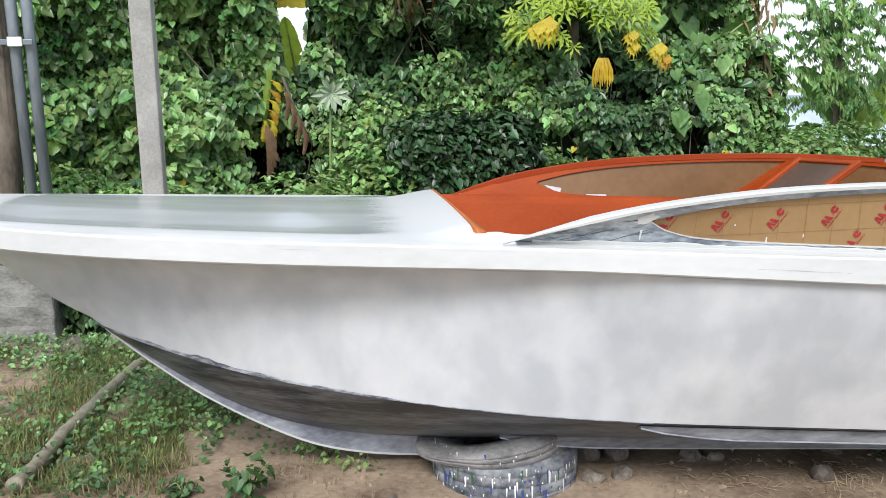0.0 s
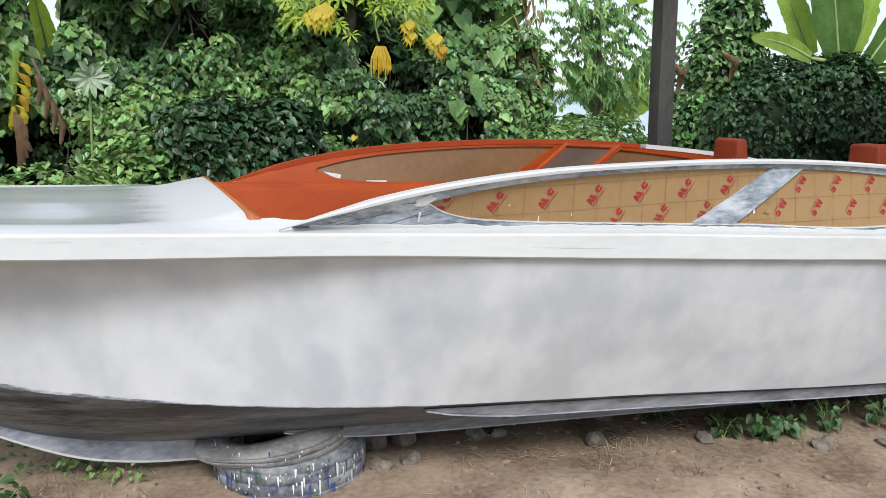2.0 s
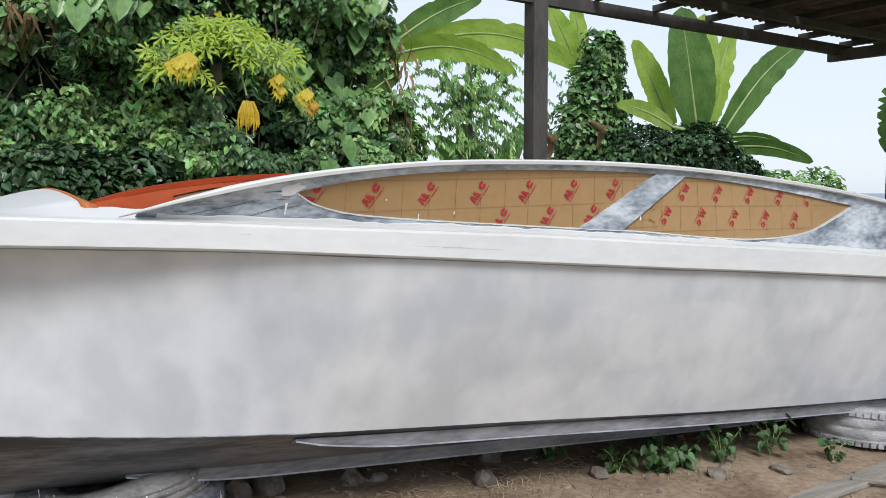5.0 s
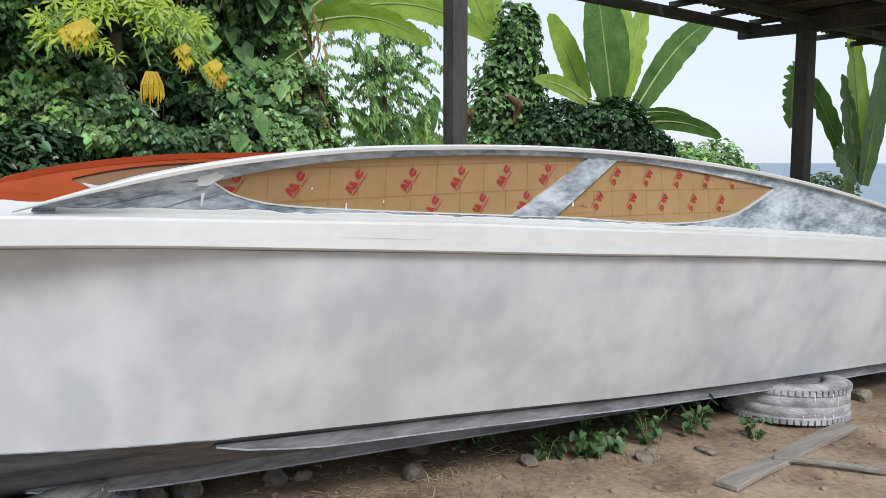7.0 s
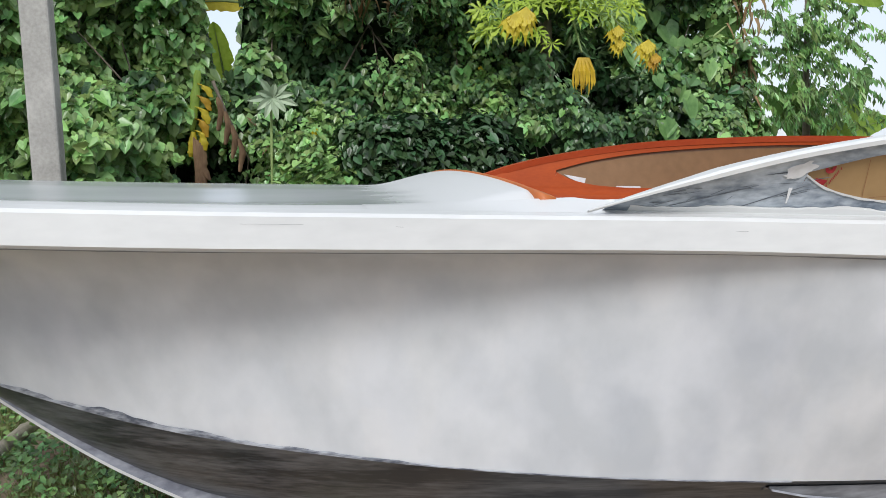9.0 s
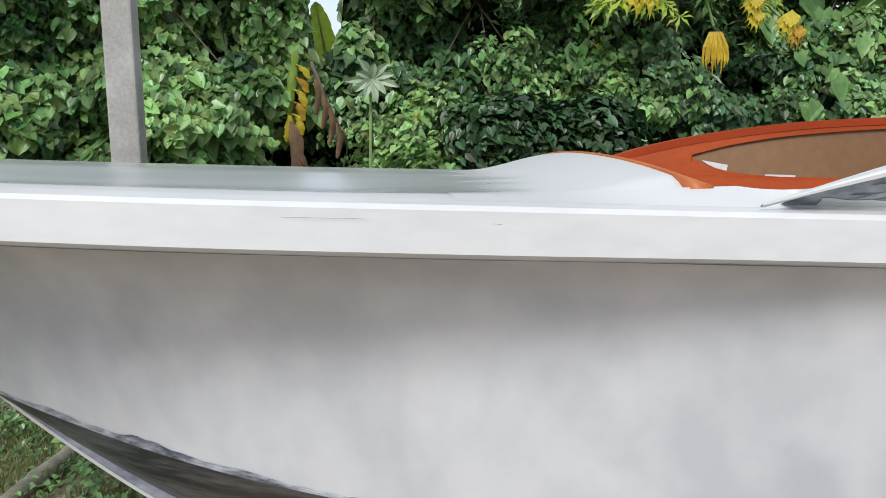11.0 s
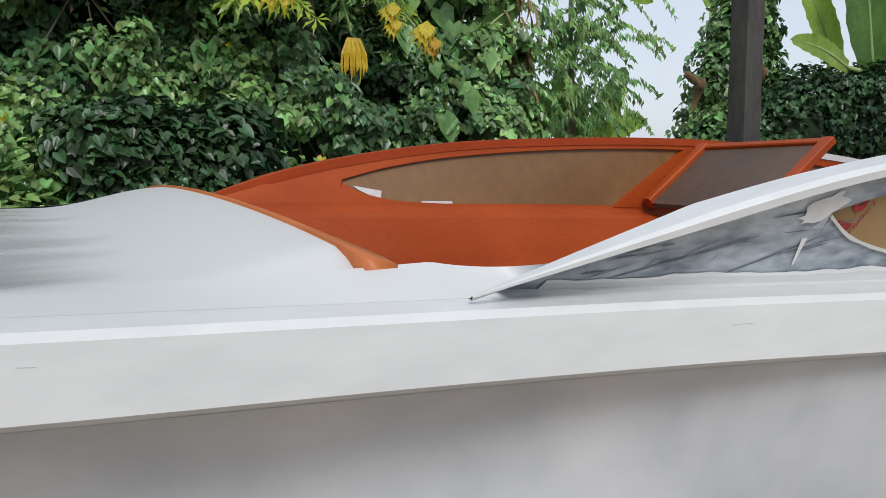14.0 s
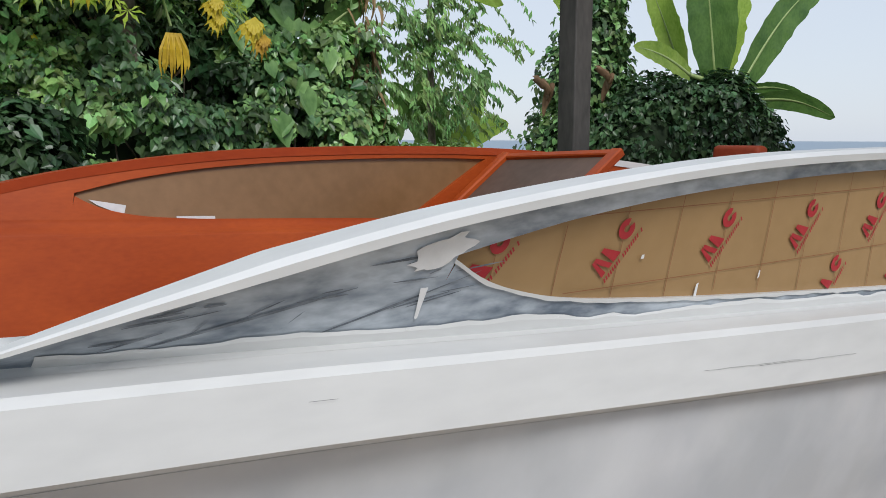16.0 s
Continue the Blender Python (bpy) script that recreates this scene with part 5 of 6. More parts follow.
banana_plant("low banana plant with broad leaves behind the yard", (5.7, 7.5, 0.3), 0.8, [
    ((5.75, 7.5, 1.2), (6.70, 7.5, 1.62), 0.16, G, 0.10, 0.5, 0.1),
    ((5.75, 7.5, 1.2), (6.35, 7.5, 2.28), 0.20, D, 0.04, 0.2, 0.2),
    ((5.6, 7.5, 1.2), (5.30, 7.5, 2.25), 0.22, D, 0.02, -0.2, 0.1),
    ((5.6, 7.5, 1.2), (4.80, 7.4, 2.05), 0.18, D, 0.06, 0.3, 0.1),
    ((5.7, 7.4, 1.2), (6.05, 7.3, 1.85), 0.16, G, 0.05, 0.2, 0.0)])
banana_plant("torn banana plant by the shore behind a shed post", (8.5, 2.6, -0.1), 1.3, [
    ((8.3, 2.6, 1.5), (7.75, 2.9, 2.45), 0.16, D, 0.06, 0.3, 0.7),
    ((7.8, 2.9, 2.4), (7.75, 2.9, 1.72), 0.16, D, 0.04, 0.2, 0.8),
    ((8.4, 2.5, 1.3), (8.05, 2.5, 2.3), 0.14, D, 0.03, 0.3, 0.4),
    ((8.6, 2.5, 1.2), (8.15, 2.5, 3.0), 0.20, G, 0.0, 0.4, 0.2),
    ((8.6, 2.5, 1.1), (8.9, 2.4, 2.9), 0.22, D, 0.02, 0.4, 0.0),
    ((8.5, 2.5, 1.2), (7.95, 2.5, 1.45), 0.20, D, 0.08, 0.4, 0.2)])
banana_plant("yellowing banana plant among the vines", (-1.3, 6.6, 0.3), 1.5, [
    ((-1.36, 6.2, 1.80), (-1.47, 6.1, 2.55), 0.12, YGREEN, 0.02, 0.3, 0.25),
    ((-1.24, 6.2, 1.85), (-1.16, 6.1, 2.42), 0.09, YGREEN, 0.02, 0.3, 0.3),
    ((-1.10, 6.1, 2.70), (-1.75, 6.0, 2.66), 0.10, YELLOW, 0.06, 0.5, 0.2),
    ((-1.32, 6.2, 1.75), (-1.20, 6.1, 2.05), 0.09, YELLOW, 0.02, 0.3, 0.3)])


def papaya():
    t = thing("papaya_tree", "papaya tree with yellowing lower leaves", "tree", at=(-0.05, 0.36, -0.06))
    part("trunk", tube_bm([(1.2, 4.55, 0.1), (1.22, 4.5, 1.5), (1.18, 4.45, 2.5)], [0.07, 0.06, 0.05], 10), BARK, t, smooth=True)
    def lobed(p, nrm, down, r, mat, name="leaf", spread=270):
        nrm, down = Vector(nrm).normalized(), Vector(down)
        down = (down - nrm * down.dot(nrm)).normalized()
        side = nrm.cross(down)
        bm = bmesh.new()
        c = bm.verts.new(p)
        lobes = 7
        prev = None
        for i in range(lobes):
            a = radians(-spread / 2 + spread * i / (lobes - 1))
            L = r * (1.0 - 0.35 * abs(i - 3) / 3)
            def at(ang, q, dip):
                return Vector(p) + (down * math.cos(ang) + side * math.sin(ang)) * q - nrm * dip
            pts = [at(a - 0.16, L * 0.35, 0.01), at(a - 0.20, L * 0.62, 0.03 * r), at(a - 0.09, L * 0.72, 0.05 * r), at(a, L, 0.22 * r), at(a + 0.09, L * 0.72, 0.05 * r), at(a + 0.20, L * 0.62, 0.03 * r), at(a + 0.16, L * 0.35, 0.01)]
            bm.faces.new([c] + [bm.verts.new(q) for q in pts])
        part(name, bm, mat, t)
    r2 = random.Random(8)
    for i in range(170):
        a = r2.uniform(math.pi * 0.9, math.pi * 2.1)
        q = r2.uniform(0.05, 0.80)
        tier = r2.choice((0.0, 0.0, 0.10, 0.22))
        p = (1.16 + q * 0.82 * math.cos(a), 4.15 + 0.45 * q * math.sin(a) + 0.2 * tier, 2.70 - 0.34 * q * q - tier * (0.4 + q) + r2.uniform(-0.07, 0.09))
        lobed(p, (0.30 * math.cos(a) + r2.uniform(-0.4, 0.4), -0.75, 0.65 + r2.uniform(-0.3, 0.3)), (math.cos(a) + r2.uniform(-0.5, 0.5), -0.3, -0.8), r2.uniform(0.10, 0.18), YGREEN if i % 5 else LEAF_PALE)
    for p, r, m in (((0.74, 3.72, 2.40), 0.25, YELLOW), ((0.66, 3.72, 2.36), 0.20, YELLOW), ((1.50, 3.86, 2.30), 0.16, YELLOW), ((1.52, 3.86, 2.20), 0.13, YELLOW), ((1.74, 3.86, 2.20), 0.20, YELLOW), ((1.80, 3.86, 2.10), 0.15, GOLD)):
        lobed(p, (0.1, -1, 0.25), (0.1, -0.1, -1), r, m, "yellow_leaf", 110)
        lobed((p[0] + 0.03, p[1] - 0.02, p[2] + 0.02), (-0.3, -1, 0.3), (-0.2, -0.2, -1), r * 0.8, m, "yellow_leaf", 90)
    for i in range(9):
        x = 1.30 + 0.010 * (i - 4)
        bm = strip_bm([[(x, 3.97, 2.10), (x + 0.012, 3.965, 2.10)], [(x + 0.010 * (i - 4) - 0.008, 3.955, 2.0), (x + 0.010 * (i - 4) + 0.008, 3.95 - 0.02 * (i % 2), 2.0)], [(x + 0.012 * (i - 4) - 0.009, 3.95, 1.92 - 0.02 * (i % 3)), (x + 0.012 * (i - 4) + 0.009, 3.955 - 0.02 * (i % 2), 1.92)], [(x + 0.010 * (i - 4), 3.96, 1.82 + 0.04 * (i % 3)), (x + 0.010 * (i - 4) + 0.004, 3.96, 1.82 + 0.04 * (i % 3))]])
        part("withered_lobe", bm, GOLD, t)
    for x, z in ((0.75, 2.4), (1.3, 2.14), (1.5, 2.3), (1.76, 2.2)):
        part("stalk", tube_bm([(1.2, 4.4, 2.5), ((1.2 + x) / 2, 4.15, 2.56), (x, 3.99, z)], 0.009, 5), BANANA_RIB, t)


papaya()


def broad_leaves():
    t = thing("broad_leaf_vine", "climbing vine with very large heart shaped leaves", "vine")
    c, n, s = [], [], []
    for cx, cz, k in ((0.42, 2.6, 9), (2.0, 2.45, 12), (2.35, 2.6, 12), (2.2, 2.0, 8), (0.0, 2.9, 6), (2.6, 2.9, 8), (1.7, 3.0, 6)):
        for _ in range(k):
            x, z = nrng.normal(cx, 0.22), nrng.normal(cz, 0.25)
            c.append((x, wall_y(x, z) - 0.45, z))
            n.append((nrng.normal(0, 0.35), -1, 0.35 + nrng.normal(0, 0.2)))
            s.append(nrng.uniform(0.12, 0.24))
    for p, q, r in zip(c, n, s):
        leaf_mesh("leaf", [p], [q], [r], LEAF, t, droop=0.25)


broad_leaves()


def dry_hangings():
    t = thing("withered_banana_leaf", "torn yellow and brown banana leaf hanging down", "leaf")
    Y = 4.62

    def ribbon(mat, pts, wide, seed, parent=t, name="blade"):
        rows = []
        n = 14
        for i in range(n):
            u = i / (n - 1)
            f = u * (len(pts) - 1)
            k = min(int(f), len(pts) - 2)
            p = Vector(pts[k]).lerp(Vector(pts[k + 1]), f - k)
            w = wide * math.sin(math.pi * (0.12 + 0.80 * u)) ** 0.6 * (1 + 0.5 * noise.noise((u * 7, seed, 0)))
            c = 0.35 * w * math.sin(seed + 3 * u)
            rows.append([(p.x - w, Y + c, p.z), (p.x - 0.2 * w, Y - 0.5 * w, p.z - 0.2 * w), (p.x + w, Y + 0.02 - c, p.z - 0.4 * w)])
        part(name, strip_bm(rows), mat, parent, smooth=True)
    ribbon(BANANA, [(-1.545, 0, 1.99), (-1.585, 0, 1.75), (-1.61, 0, 1.56)], 0.030, 1.0)
    for k in range(5):
        z = 1.90 - 0.082 * k
        ribbon(GOLD if k % 2 else YELLOW, [(-1.55 - 0.010 * k, 0, z), (-1.50 - 0.010 * k, 0, z - 0.02), (-1.465 - 0.016 * k, 0, z - 0.10 - 0.012 * k)], 0.032, 2.0 + k)
    ribbon(YELLOW, [(-1.60, 0, 1.56), (-1.615, 0, 1.45), (-1.63, 0, 1.38)], 0.028, 9.0)
    for k in range(4):
        ribbon(DRY, [(-1.60 + 0.02 * k, 0, 1.52 - 0.02 * k), (-1.58 + 0.012 * k, 0, 1.30), (-1.60 + 0.03 * k, 0, 1.06 + 0.05 * k)], 0.026, 12.0 + k)
    part("stem", tube_bm([(-1.45, Y + 0.1, 1.92), (-1.36, Y + 0.08, 1.66), (-1.22, Y + 0.05, 1.34)], [0.014, 0.012, 0.008], 6), BARK, t, smooth=True)
    for k in range(4):
        x, z = -1.42 + 0.045 * k, 1.80 - 0.10 * k
        ribbon(DRY, [(x, 0, z), (x + 0.02, 0, z - 0.10), (x - 0.01, 0, z - 0.24)], 0.022, 20.0 + k)
    d = thing("dead_banana_leaves", "dry brown banana leaves hanging from the canopy", "leaf")
    for i in range(64):
        if i < 30:
            x, y, z, L = -0.5 + 0.75 * (i / 30) + nrng.normal(0, 0.03), 4.72, 2.72 + nrng.normal(0, 0.05), 0.35
        else:
            x, y, z, L = 2.98 + nrng.normal(0, 0.08), 4.95, 1.5 + (i - 30) * 0.045, 0.38
        w = nrng.uniform(0.006, 0.022)
        rows = []
        for k in range(7):
            u = k / 6
            rows.append([(x - w * (1 - 0.6 * u) + 0.04 * math.sin(u * 4 + i), y - 0.05 * math.sin(u * 3), z - L * u), (x + w * (1 - 0.6 * u) + 0.04 * math.sin(u * 4 + i), y - 0.03 * math.sin(u * 5), z - L * u)])
        part("blade", strip_bm(rows), DRY, d)
    part("trunk", tube_bm([(3.10, 5.3, 0.2), (3.0, 5.3, 1.8), (2.85, 5.3, 3.4)], [0.085, 0.075, 0.07], 12), BARK, d, smooth=True)
    for x0, y0, z0, r, lab in ((4.98, 4.30, 1.96, 0.13, "curled dry brown leaf caught in the vines"), (4.56, 4.60, 1.86, 0.15, "curled dry orange brown leaf caught in the vines")):
        e = thing("dry_leaf", lab, "leaf", group="dry leaves")
        for k in range(3):
            rows = []
            for i in range(9):
                u = i / 8
                w = r * 0.42 * math.sin(math.pi * (0.08 + 0.84 * u)) * (1 + 0.5 * noise.noise((u * 6, k * 3.0, x0)))
                q = Vector((x0 + (0.25 * k - 0.2) * r + r * (0.9 - 0.5 * k) * (u - 0.5) * 1.6, y0 - 0.05 * math.sin(3 * u + k), z0 + r * (0.5 - u) * (1.0 + 0.4 * k) - 0.05 * k))
                rows.append([q + Vector((-0.3 * w, 0.02, w)), q + Vector((0, -0.5 * w, 0)), q + Vector((0.4 * w, 0.03, -0.8 * w))])
            part("blade", strip_bm(rows), DRY, e, smooth=True)
    p = thing("silvery_plant", "young plant with silvery green lance leaves", "plant")
    part("stem", tube_bm([(-1.08, 4.5, 0.9), (-1.05, 4.45, 1.78)], 0.010, 6), BANANA_RIB, p)
    for i in range(11):
        a = 2 * math.pi * i / 11 + 0.3
        L = 0.155 + 0.03 * math.sin(i * 2.7)
        rows = []
        for k in range(8):
            u = k / 7
            w = 0.024 * math.sin(math.pi * (0.06 + 0.94 * u)) ** 0.8
            q = Vector((-1.04 + L * u * math.cos(a), 4.40 - 0.10 * u + 0.05 * u * u, 1.775 + L * u * math.sin(a) * 0.9 - 0.02 * u * u))
            e = Vector((-math.sin(a), 0.1, math.cos(a))) * w
            rows.append([tuple(q - e), tuple(q + Vector((0, 0.012, 0))), tuple(q + e)])
        part("leaf", strip_bm(rows), PALE, p)


dry_hangings()


def feathery_tree():
    t = thing("feathery_tree", "light tree with long feather shaped leaves", "tree")
    part("trunk", tube_bm([(5.4, 7.3, 0.2), (5.25, 7.2, 1.6), (5.15, 7.1, 3.2)], [0.06, 0.045, 0.02], 8), BARK, t, smooth=True)
    c, n, s = [], [], []
    pale = []
    for f in range(130):
        p0 = Vector((nrng.normal(5.10, 0.42), 7.0 + nrng.normal(0, 0.25), nrng.uniform(1.6, 3.3)))
        a = nrng.uniform(0, 6.28)
        d = Vector((math.cos(a), -0.45 * abs(math.sin(a)), nrng.uniform(-0.2, 0.5)))
        L = nrng.uniform(0.35, 0.75)
        tone = nrng.random() < 0.4
        for k in range(13):
            u = k / 12
            q = p0 + d * L * u + Vector((0, 0, -0.55 * L * u * u))
            for sd in (-1, 1):
                c.append(tuple(q + Vector((-d.y * sd * 0.035, d.x * sd * 0.02, -0.035 + nrng.normal(0, 0.008)))))
                n.append((0.4 * sd + nrng.normal(0, 0.3), -0.9, 0.6 + nrng.normal(0, 0.3)))
                s.append(nrng.uniform(0.09, 0.14))
                pale.append(tone)
    c, n, s, pale = np.array(c), np.array(n), np.array(s), np.array(pale)
    leaf_mesh("foliage", c[~pale], n[~pale], s[~pale], LEAF, t, shape="lance", droop=0.35)
    leaf_mesh("foliage", c[pale], n[pale], s[pale], LEAF_PALE, t, shape="lance", droop=0.35)


feathery_tree()


# ---- distance ----
def distant_house():
    h = thing("distant_house", "low house with a pale blue tin roof beyond the trees", "house", at=(15.0, 22.5, -1.4))
    part("wall", box_bm((-3, -2, 0), (3, 2, 1.6), 0.02), CONCRETE, h)
    part("roof", strip_bm([[(-3.4, -2.5, 1.6), (-3.4, 0, 2.6), (-3.4, 2.5, 1.6)], [(3.4, -2.5, 1.6), (3.4, 0, 2.6), (3.4, 2.5, 1.6)]]), TIN, h)


distant_house()


# ---- yard clutter ----
def weed(label, x, y, h, leaves, size, mat, cat="weed"):
    t = thing("weed", label, cat, group="weeds", at=(x, y, ground_z(x, y) - 0.005))
    c, n, s = [], [], []
    bm = bmesh.new()
    for i in range(max(2, leaves // 7)):
        a = nrng.uniform(0, 6.28)
        e = Vector((math.cos(a) * h * 0.5, math.sin(a) * h * 0.4, h * nrng.uniform(0.6, 1.0)))
        tube_bm([(0, 0, 0), e * 0.5 + Vector((0, 0, 0.03)), e], [0.0022, 0.0018, 0.0012], 5, bm)
        for k in range(7):
            u = 0.3 + 0.7 * k / 6
            c.append(tuple(e * u + Vector(nrng.normal(0, 0.02, 3))))
            n.append(tuple(Vector((math.cos(a) * 0.5, math.sin(a) * 0.5 - 0.3, 1)) + Vector(nrng.normal(0, 0.3, 3))))
            s.append(size * nrng.uniform(0.7, 1.3))
    part("stems", bm, BANANA_RIB, t)
    leaf_mesh("foliage", c, n, s, mat, t)


weed("leafy dark green weed on the bare soil", -1.45, 0.50, 0.17, 70, 0.042, LEAF_WEED)
weed("leafy dark green weed on the bare soil", -1.72, 0.58, 0.08, 42, 0.036, LEAF_WEED)
for x, y, h, k in ((1.62, 0.32, 0.16, 56), (1.78, 0.22, 0.15, 70), (1.92, 0.22, 0.14, 63), (2.11, 0.16, 0.24, 63), (2.42, 0.14, 0.26, 63), (2.0, 0.45, 0.22, 56), (2.75, 0.5, 0.20, 40), (2.62, -0.06, 0.16, 28), (1.45, 0.6, 0.2, 50)):
    weed("green weed growing in the shade under the hull", x, y, h * 0.8, int(k * 0.8), 0.042, LEAF_WEED)
weed("bright leafy weed under the bow", -1.95, 2.3, 0.35, 60, 0.075, LEAF_PALE)
weed("bright leafy weed under the bow", -2.25, 2.9, 0.35, 60, 0.075, LEAF_PALE)


def grass(name, label, patches, mat):
    c, n, s = [], [], []
    for x0, y0, rx, ry, k, h in patches:
        for _ in range(k):
            r, a = math.sqrt(nrng.random()), nrng.uniform(0, 6.28)
            x, y = x0 + rx * r * math.cos(a), y0 + ry * r * math.sin(a)
            if noise.noise((x * 2.2, y * 2.2, 6)) + 0.4 * noise.noise((x * 7, y * 7, 2)) < -0.06:
                continue
            c.append((x, y, ground_z(x, y) - 0.004))
            b = nrng.uniform(0, 6.28)
            n.append((math.cos(b), math.sin(b), nrng.normal(0, 0.25)))
            s.append(h * nrng.uniform(0.4, 1.3))
    c, n, s = np.array(c), np.array(n), np.array(s)
    k = len(c)
    n /= np.linalg.norm(n, axis=1)[:, None]
    up = np.tile((0, 0, 1.0), (k, 1)) + nrng.normal(0, 0.35, (k, 3))
    sd = np.cross(n, up)
    sd /= np.linalg.norm(sd, axis=1)[:, None]
    w = 0.0026
    v = np.stack([c - sd * w, c + sd * w, c + up * s[:, None] * 0.6 + sd * w * 0.7, c + up * s[:, None] * 0.6 - sd * w * 0.7, c + (up + n * 0.45) * s[:, None] * 0.95], 1).reshape(-1, 3)
    f = [q for i in range(k) for q in ((5 * i, 5 * i + 1, 5 * i + 2, 5 * i + 3), (5 * i + 3, 5 * i + 2, 5 * i + 4))]
    g = mesh_object(name, v, f, mat)
    tagged(g, label, "grass", kind="stuff")


grass("grass", "uneven thin green grass round the bow", [(-3.0, 1.6, 1.0, 1.3, 9000, 0.060), (-2.2, 1.6, 0.6, 0.9, 6000, 0.065), (-3.4, 0.6, 0.9, 0.9, 5000, 0.050), (-1.6, 1.5, 0.5, 0.5, 2500, 0.055), (-2.4, 2.9, 1.0, 0.6, 4000, 0.10), (-1.9, 0.9, 0.35, 0.3, 900, 0.05)], GRASS)
grass("dry_grass", "dry straw and leaf litter scattered on the soil", [(0.9, 0.25, 0.5, 0.16, 160, 0.04), (1.6, 0.05, 0.5, 0.12, 120, 0.04), (-1.4, 0.6, 0.6, 0.4, 500, 0.04), (-2.6, 1.5, 1.2, 1.2, 5000, 0.065), (0.35, 0.1, 0.5, 0.2, 120, 0.04)], STRAW)


def ground_cover():
    """Low creeping weeds with tiny leaves between the grass blades."""
    t = thing("ground_weeds", "low creeping weeds with tiny leaves on the soil", "weeds", kind="stuff")
    for mat, seed, count in ((LEAF, 0.0, 17000), (LEAF_PALE, 7.0, 9000), (LEAF_WEED, 3.0, 9000)):
        c, n, s = [], [], []
        for _ in range(count):
            x, y = nrng.uniform(-4.8, -0.9), nrng.uniform(-0.2, 3.2)
            f = noise.noise((x * 1.7, y * 1.7, seed)) + 0.5 * noise.noise((x * 5, y * 5, seed + 2)) - 0.30 * max(0, x + 2.0) - 0.5 * max(0, 1.1 - y) * min(1, max(0, x + 3.0)) - 0.6 * max(0, -3.4 - x) - 0.7 * max(0, 0.6 - y)
            if f < 0.02:
                continue
            c.append((x, y, ground_z(x, y) + nrng.uniform(0.0, 0.07 + 0.12 * f)))
            n.append((nrng.normal(0, 0.5), -0.35 + nrng.normal(0, 0.4), 1))
            s.append(nrng.uniform(0.014, 0.036))
        leaf_mesh("foliage", c, n, s, mat, t, droop=0.8)


ground_cover()


def clods():
    """Small lumps of earth and grit on the bare soil."""
    bm = bmesh.new()
    for _ in range(1500):
        x, y = nrng.uniform(-2.3, 3.6), nrng.uniform(-0.7, 1.0)
        r = float(np.clip(nrng.exponential(0.005), 0.003, 0.022))
        m = Matrix.Translation((x, y, ground_z(x, y) + r * 0.2)) @ Matrix.Rotation(x * 50, 4, "Z") @ Matrix.Diagonal((r, r * nrng.uniform(0.6, 1.0), r * nrng.uniform(0.4, 0.8), 1))
        for v in bmesh.ops.create_icosphere(bm, subdivisions=1, radius=1, matrix=m)["verts"]:
            v.co += Vector((r, r, r)) * 0.3 * noise.noise(v.co * 90)
    g = part("earth_clods", bm, SOIL)
    tagged(g, "small lumps of dry brown earth and grit", "clods", kind="stuff")


clods()


def twigs():
    t = thing("leaf_litter", "heap of dry twigs and stalks on the soil", "litter", kind="stuff")
    bm = bmesh.new()
    for _ in range(420):
        x, y = nrng.normal(0.9, 0.40), nrng.normal(0.38, 0.12)
        if nrng.random() < 0.35:
            x, y = nrng.uniform(-2.2, 3.3), nrng.uniform(-0.3, 0.8)
        a, L = nrng.uniform(0, 6.28), nrng.uniform(0.02, 0.10)
        z = ground_z(x, y) + 0.006
        h = nrng.uniform(0, 0.02)
        b = a + nrng.normal(0, 0.5)
        mid = (x + 0.5 * L * math.cos(a), y + 0.5 * L * math.sin(a), z + h)
        tube_bm([(x, y, z), mid, (mid[0] + 0.5 * L * math.cos(b), mid[1] + 0.5 * L * math.sin(b), z)], [0.0014, 0.0012, 0.0008], 4, bm)
    part("stalks", bm, STRAW, t)


twigs()


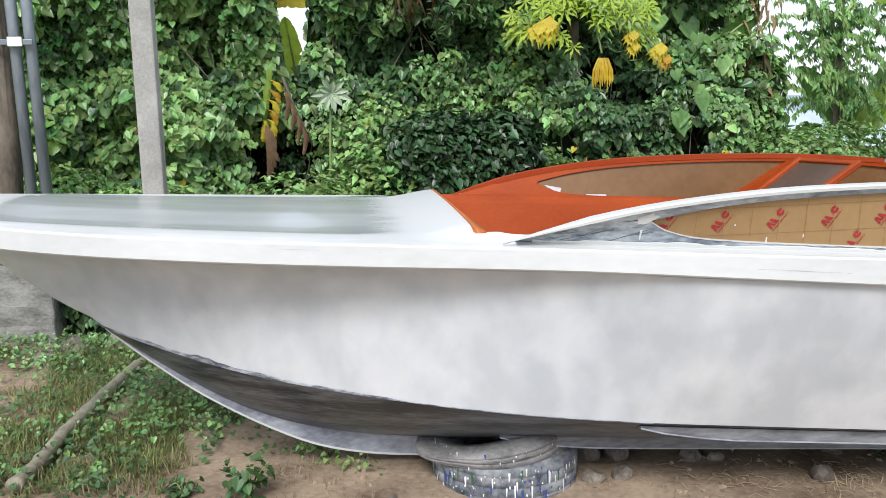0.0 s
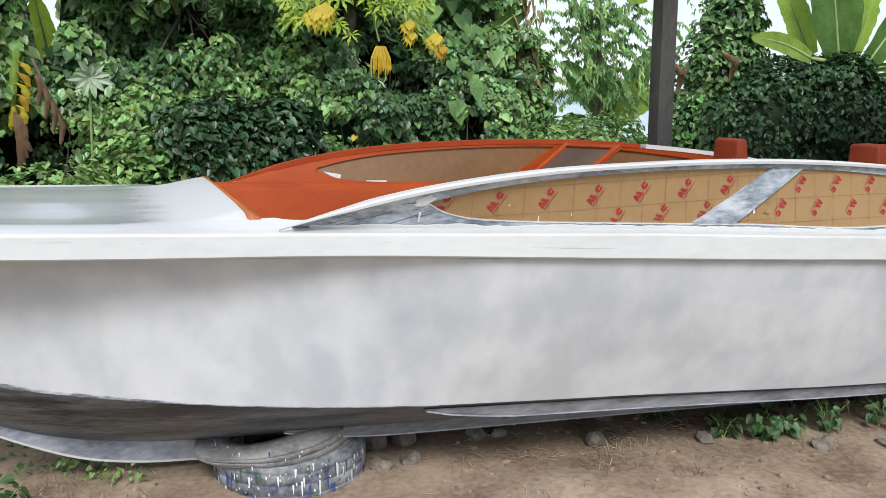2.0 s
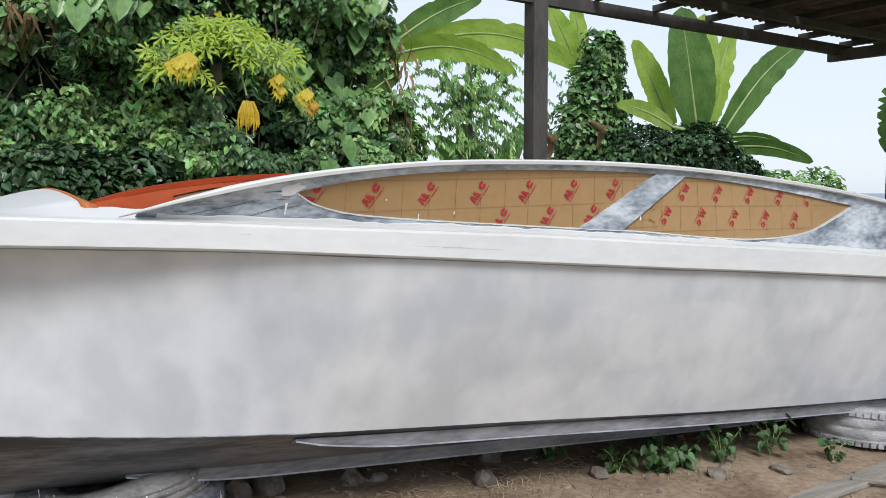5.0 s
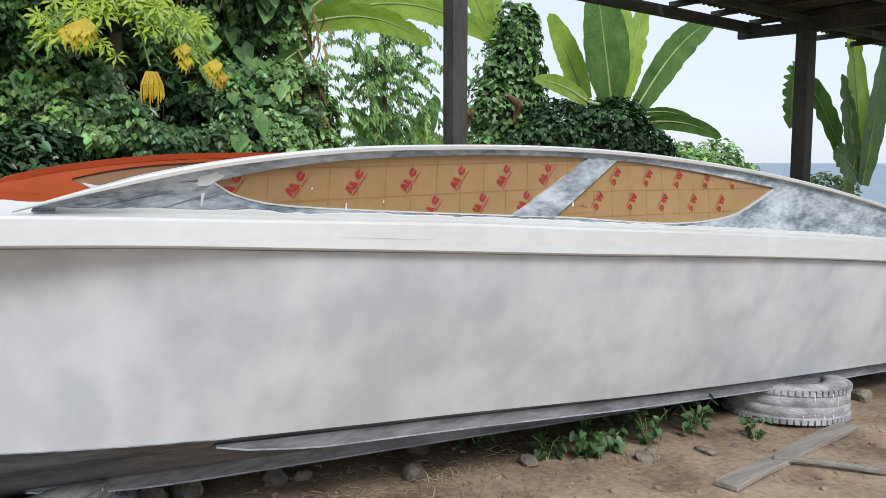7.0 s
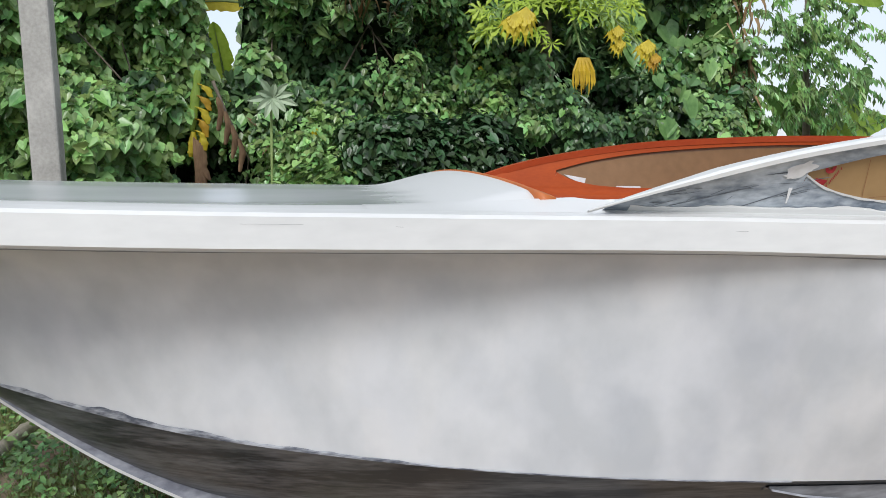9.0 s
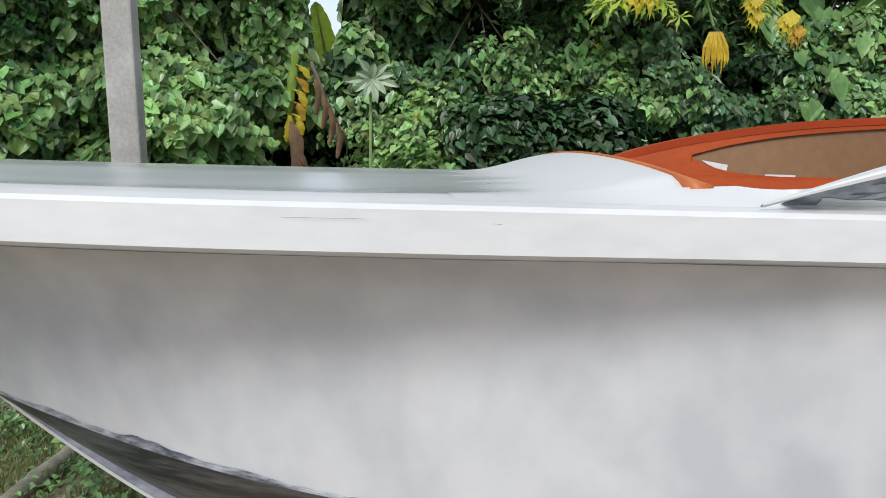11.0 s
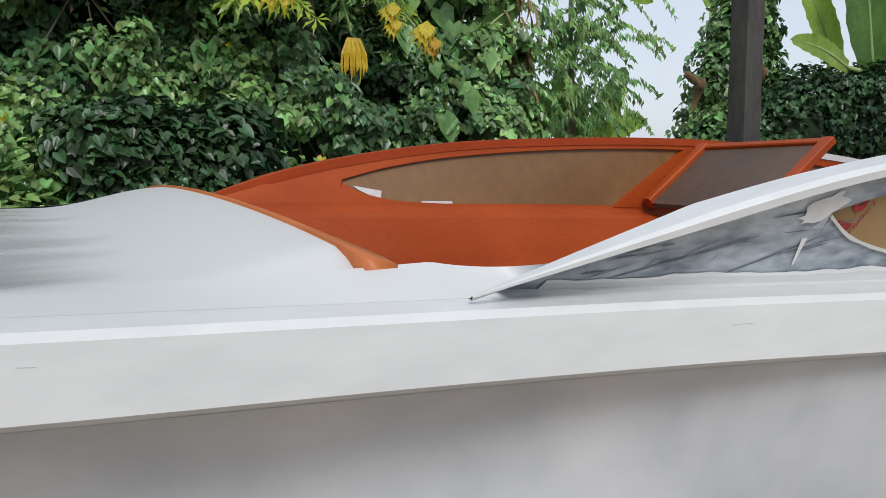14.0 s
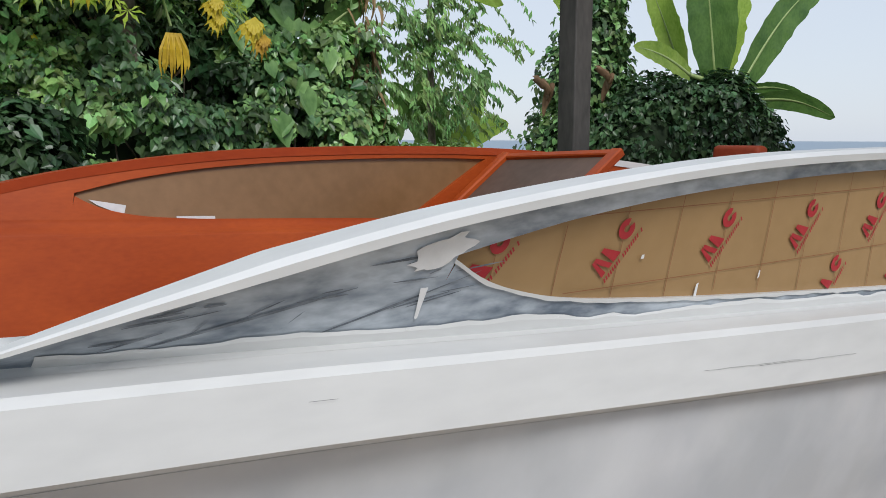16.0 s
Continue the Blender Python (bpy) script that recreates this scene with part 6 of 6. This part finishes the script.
def stone(x, y, r, squat=0.7):
    bm = bmesh.new()
    bmesh.ops.create_icosphere(bm, subdivisions=2, radius=r)
    o = Vector((x * 7, y * 7, r))
    for v in bm.verts:
        v.co *= 0.9 + 0.75 * noise.noise(v.co / r * 0.8 + o) + 0.12 * noise.noise(v.co / r * 3 + o)
        v.co.z *= squat
    ob = part("stone", bm, STONE)
    ob.location = (x, y, ground_z(x, y) + r * squat * 0.35)
    ob.rotation_euler = (0, 0, x * 9)
    tagged(ob, "rough grey brown stone on the soil", "stone", "loose stones")


for x, y, r, q in ((0.02, 0.72, 0.060, 1.1), (0.16, 0.74, 0.065, 1.2), (-0.02, 0.5, 0.05, 0.8), (0.10, 0.5, 0.045, 0.8), (0.48, 0.65, 0.05, 0.9), (0.58, 0.62, 0.035, 0.8), (0.98, 0.42, 0.055, 1.0), (1.5, 0.3, 0.05, 0.6), (1.95, 0.05, 0.045, 0.9), (2.25, -0.05, 0.05, 0.5), (2.05, 0.1, 0.03, 0.8), (1.2, 0.7, 0.06, 0.8), (-2.75, 2.75, 0.11, 0.8), (-2.5, 2.9, 0.10, 0.8), (-2.9, 2.6, 0.08, 0.7), (-0.95, 0.35, 0.02, 0.7), (3.75, 0.0, 0.06, 0.8), (3.9, 0.2, 0.07, 0.8)):
    stone(x, y, r, q)
srng = random.Random(3)
for i in range(70):
    stone(srng.uniform(-1.8, 3.6), srng.uniform(-0.55, 0.7), srng.uniform(0.006, 0.018), srng.uniform(0.5, 0.9))


def plank(label, a, b, w, h):
    a, b = Vector(a), Vector(b)
    p = thing("plank", label, "plank", group="loose planks")
    d = b - a
    m = Matrix.Translation((a + b) / 2) @ d.to_track_quat("X", "Z").to_matrix().to_4x4() @ Matrix.Diagonal((d.length, w, h, 1))
    bm = bmesh.new()
    r = bmesh.ops.create_cube(bm, size=1, matrix=m)
    bmesh.ops.bevel(bm, geom=list(bm.edges), offset=0.004, segments=1, affect="EDGES")
    bmesh.ops.subdivide_edges(bm, edges=[e for e in bm.edges if e.calc_length() > 0.4], cuts=10)
    for v in bm.verts:
        v.co.z += 0.012 * noise.noise(v.co * 2.5)
    part("board", bm, WOOD, p)


plank("weathered grey board lying on the soil", (1.95, -0.36, ground_z(1.95, -0.36) + 0.015), (3.15, -0.23, ground_z(3.15, -0.23) + 0.02), 0.10, 0.025)
plank("curved dark batten lying on the soil", (2.38, -0.30, ground_z(2.38, -0.3) + 0.03), (2.75, -0.85, ground_z(2.75, -0.85) + 0.015), 0.035, 0.02)
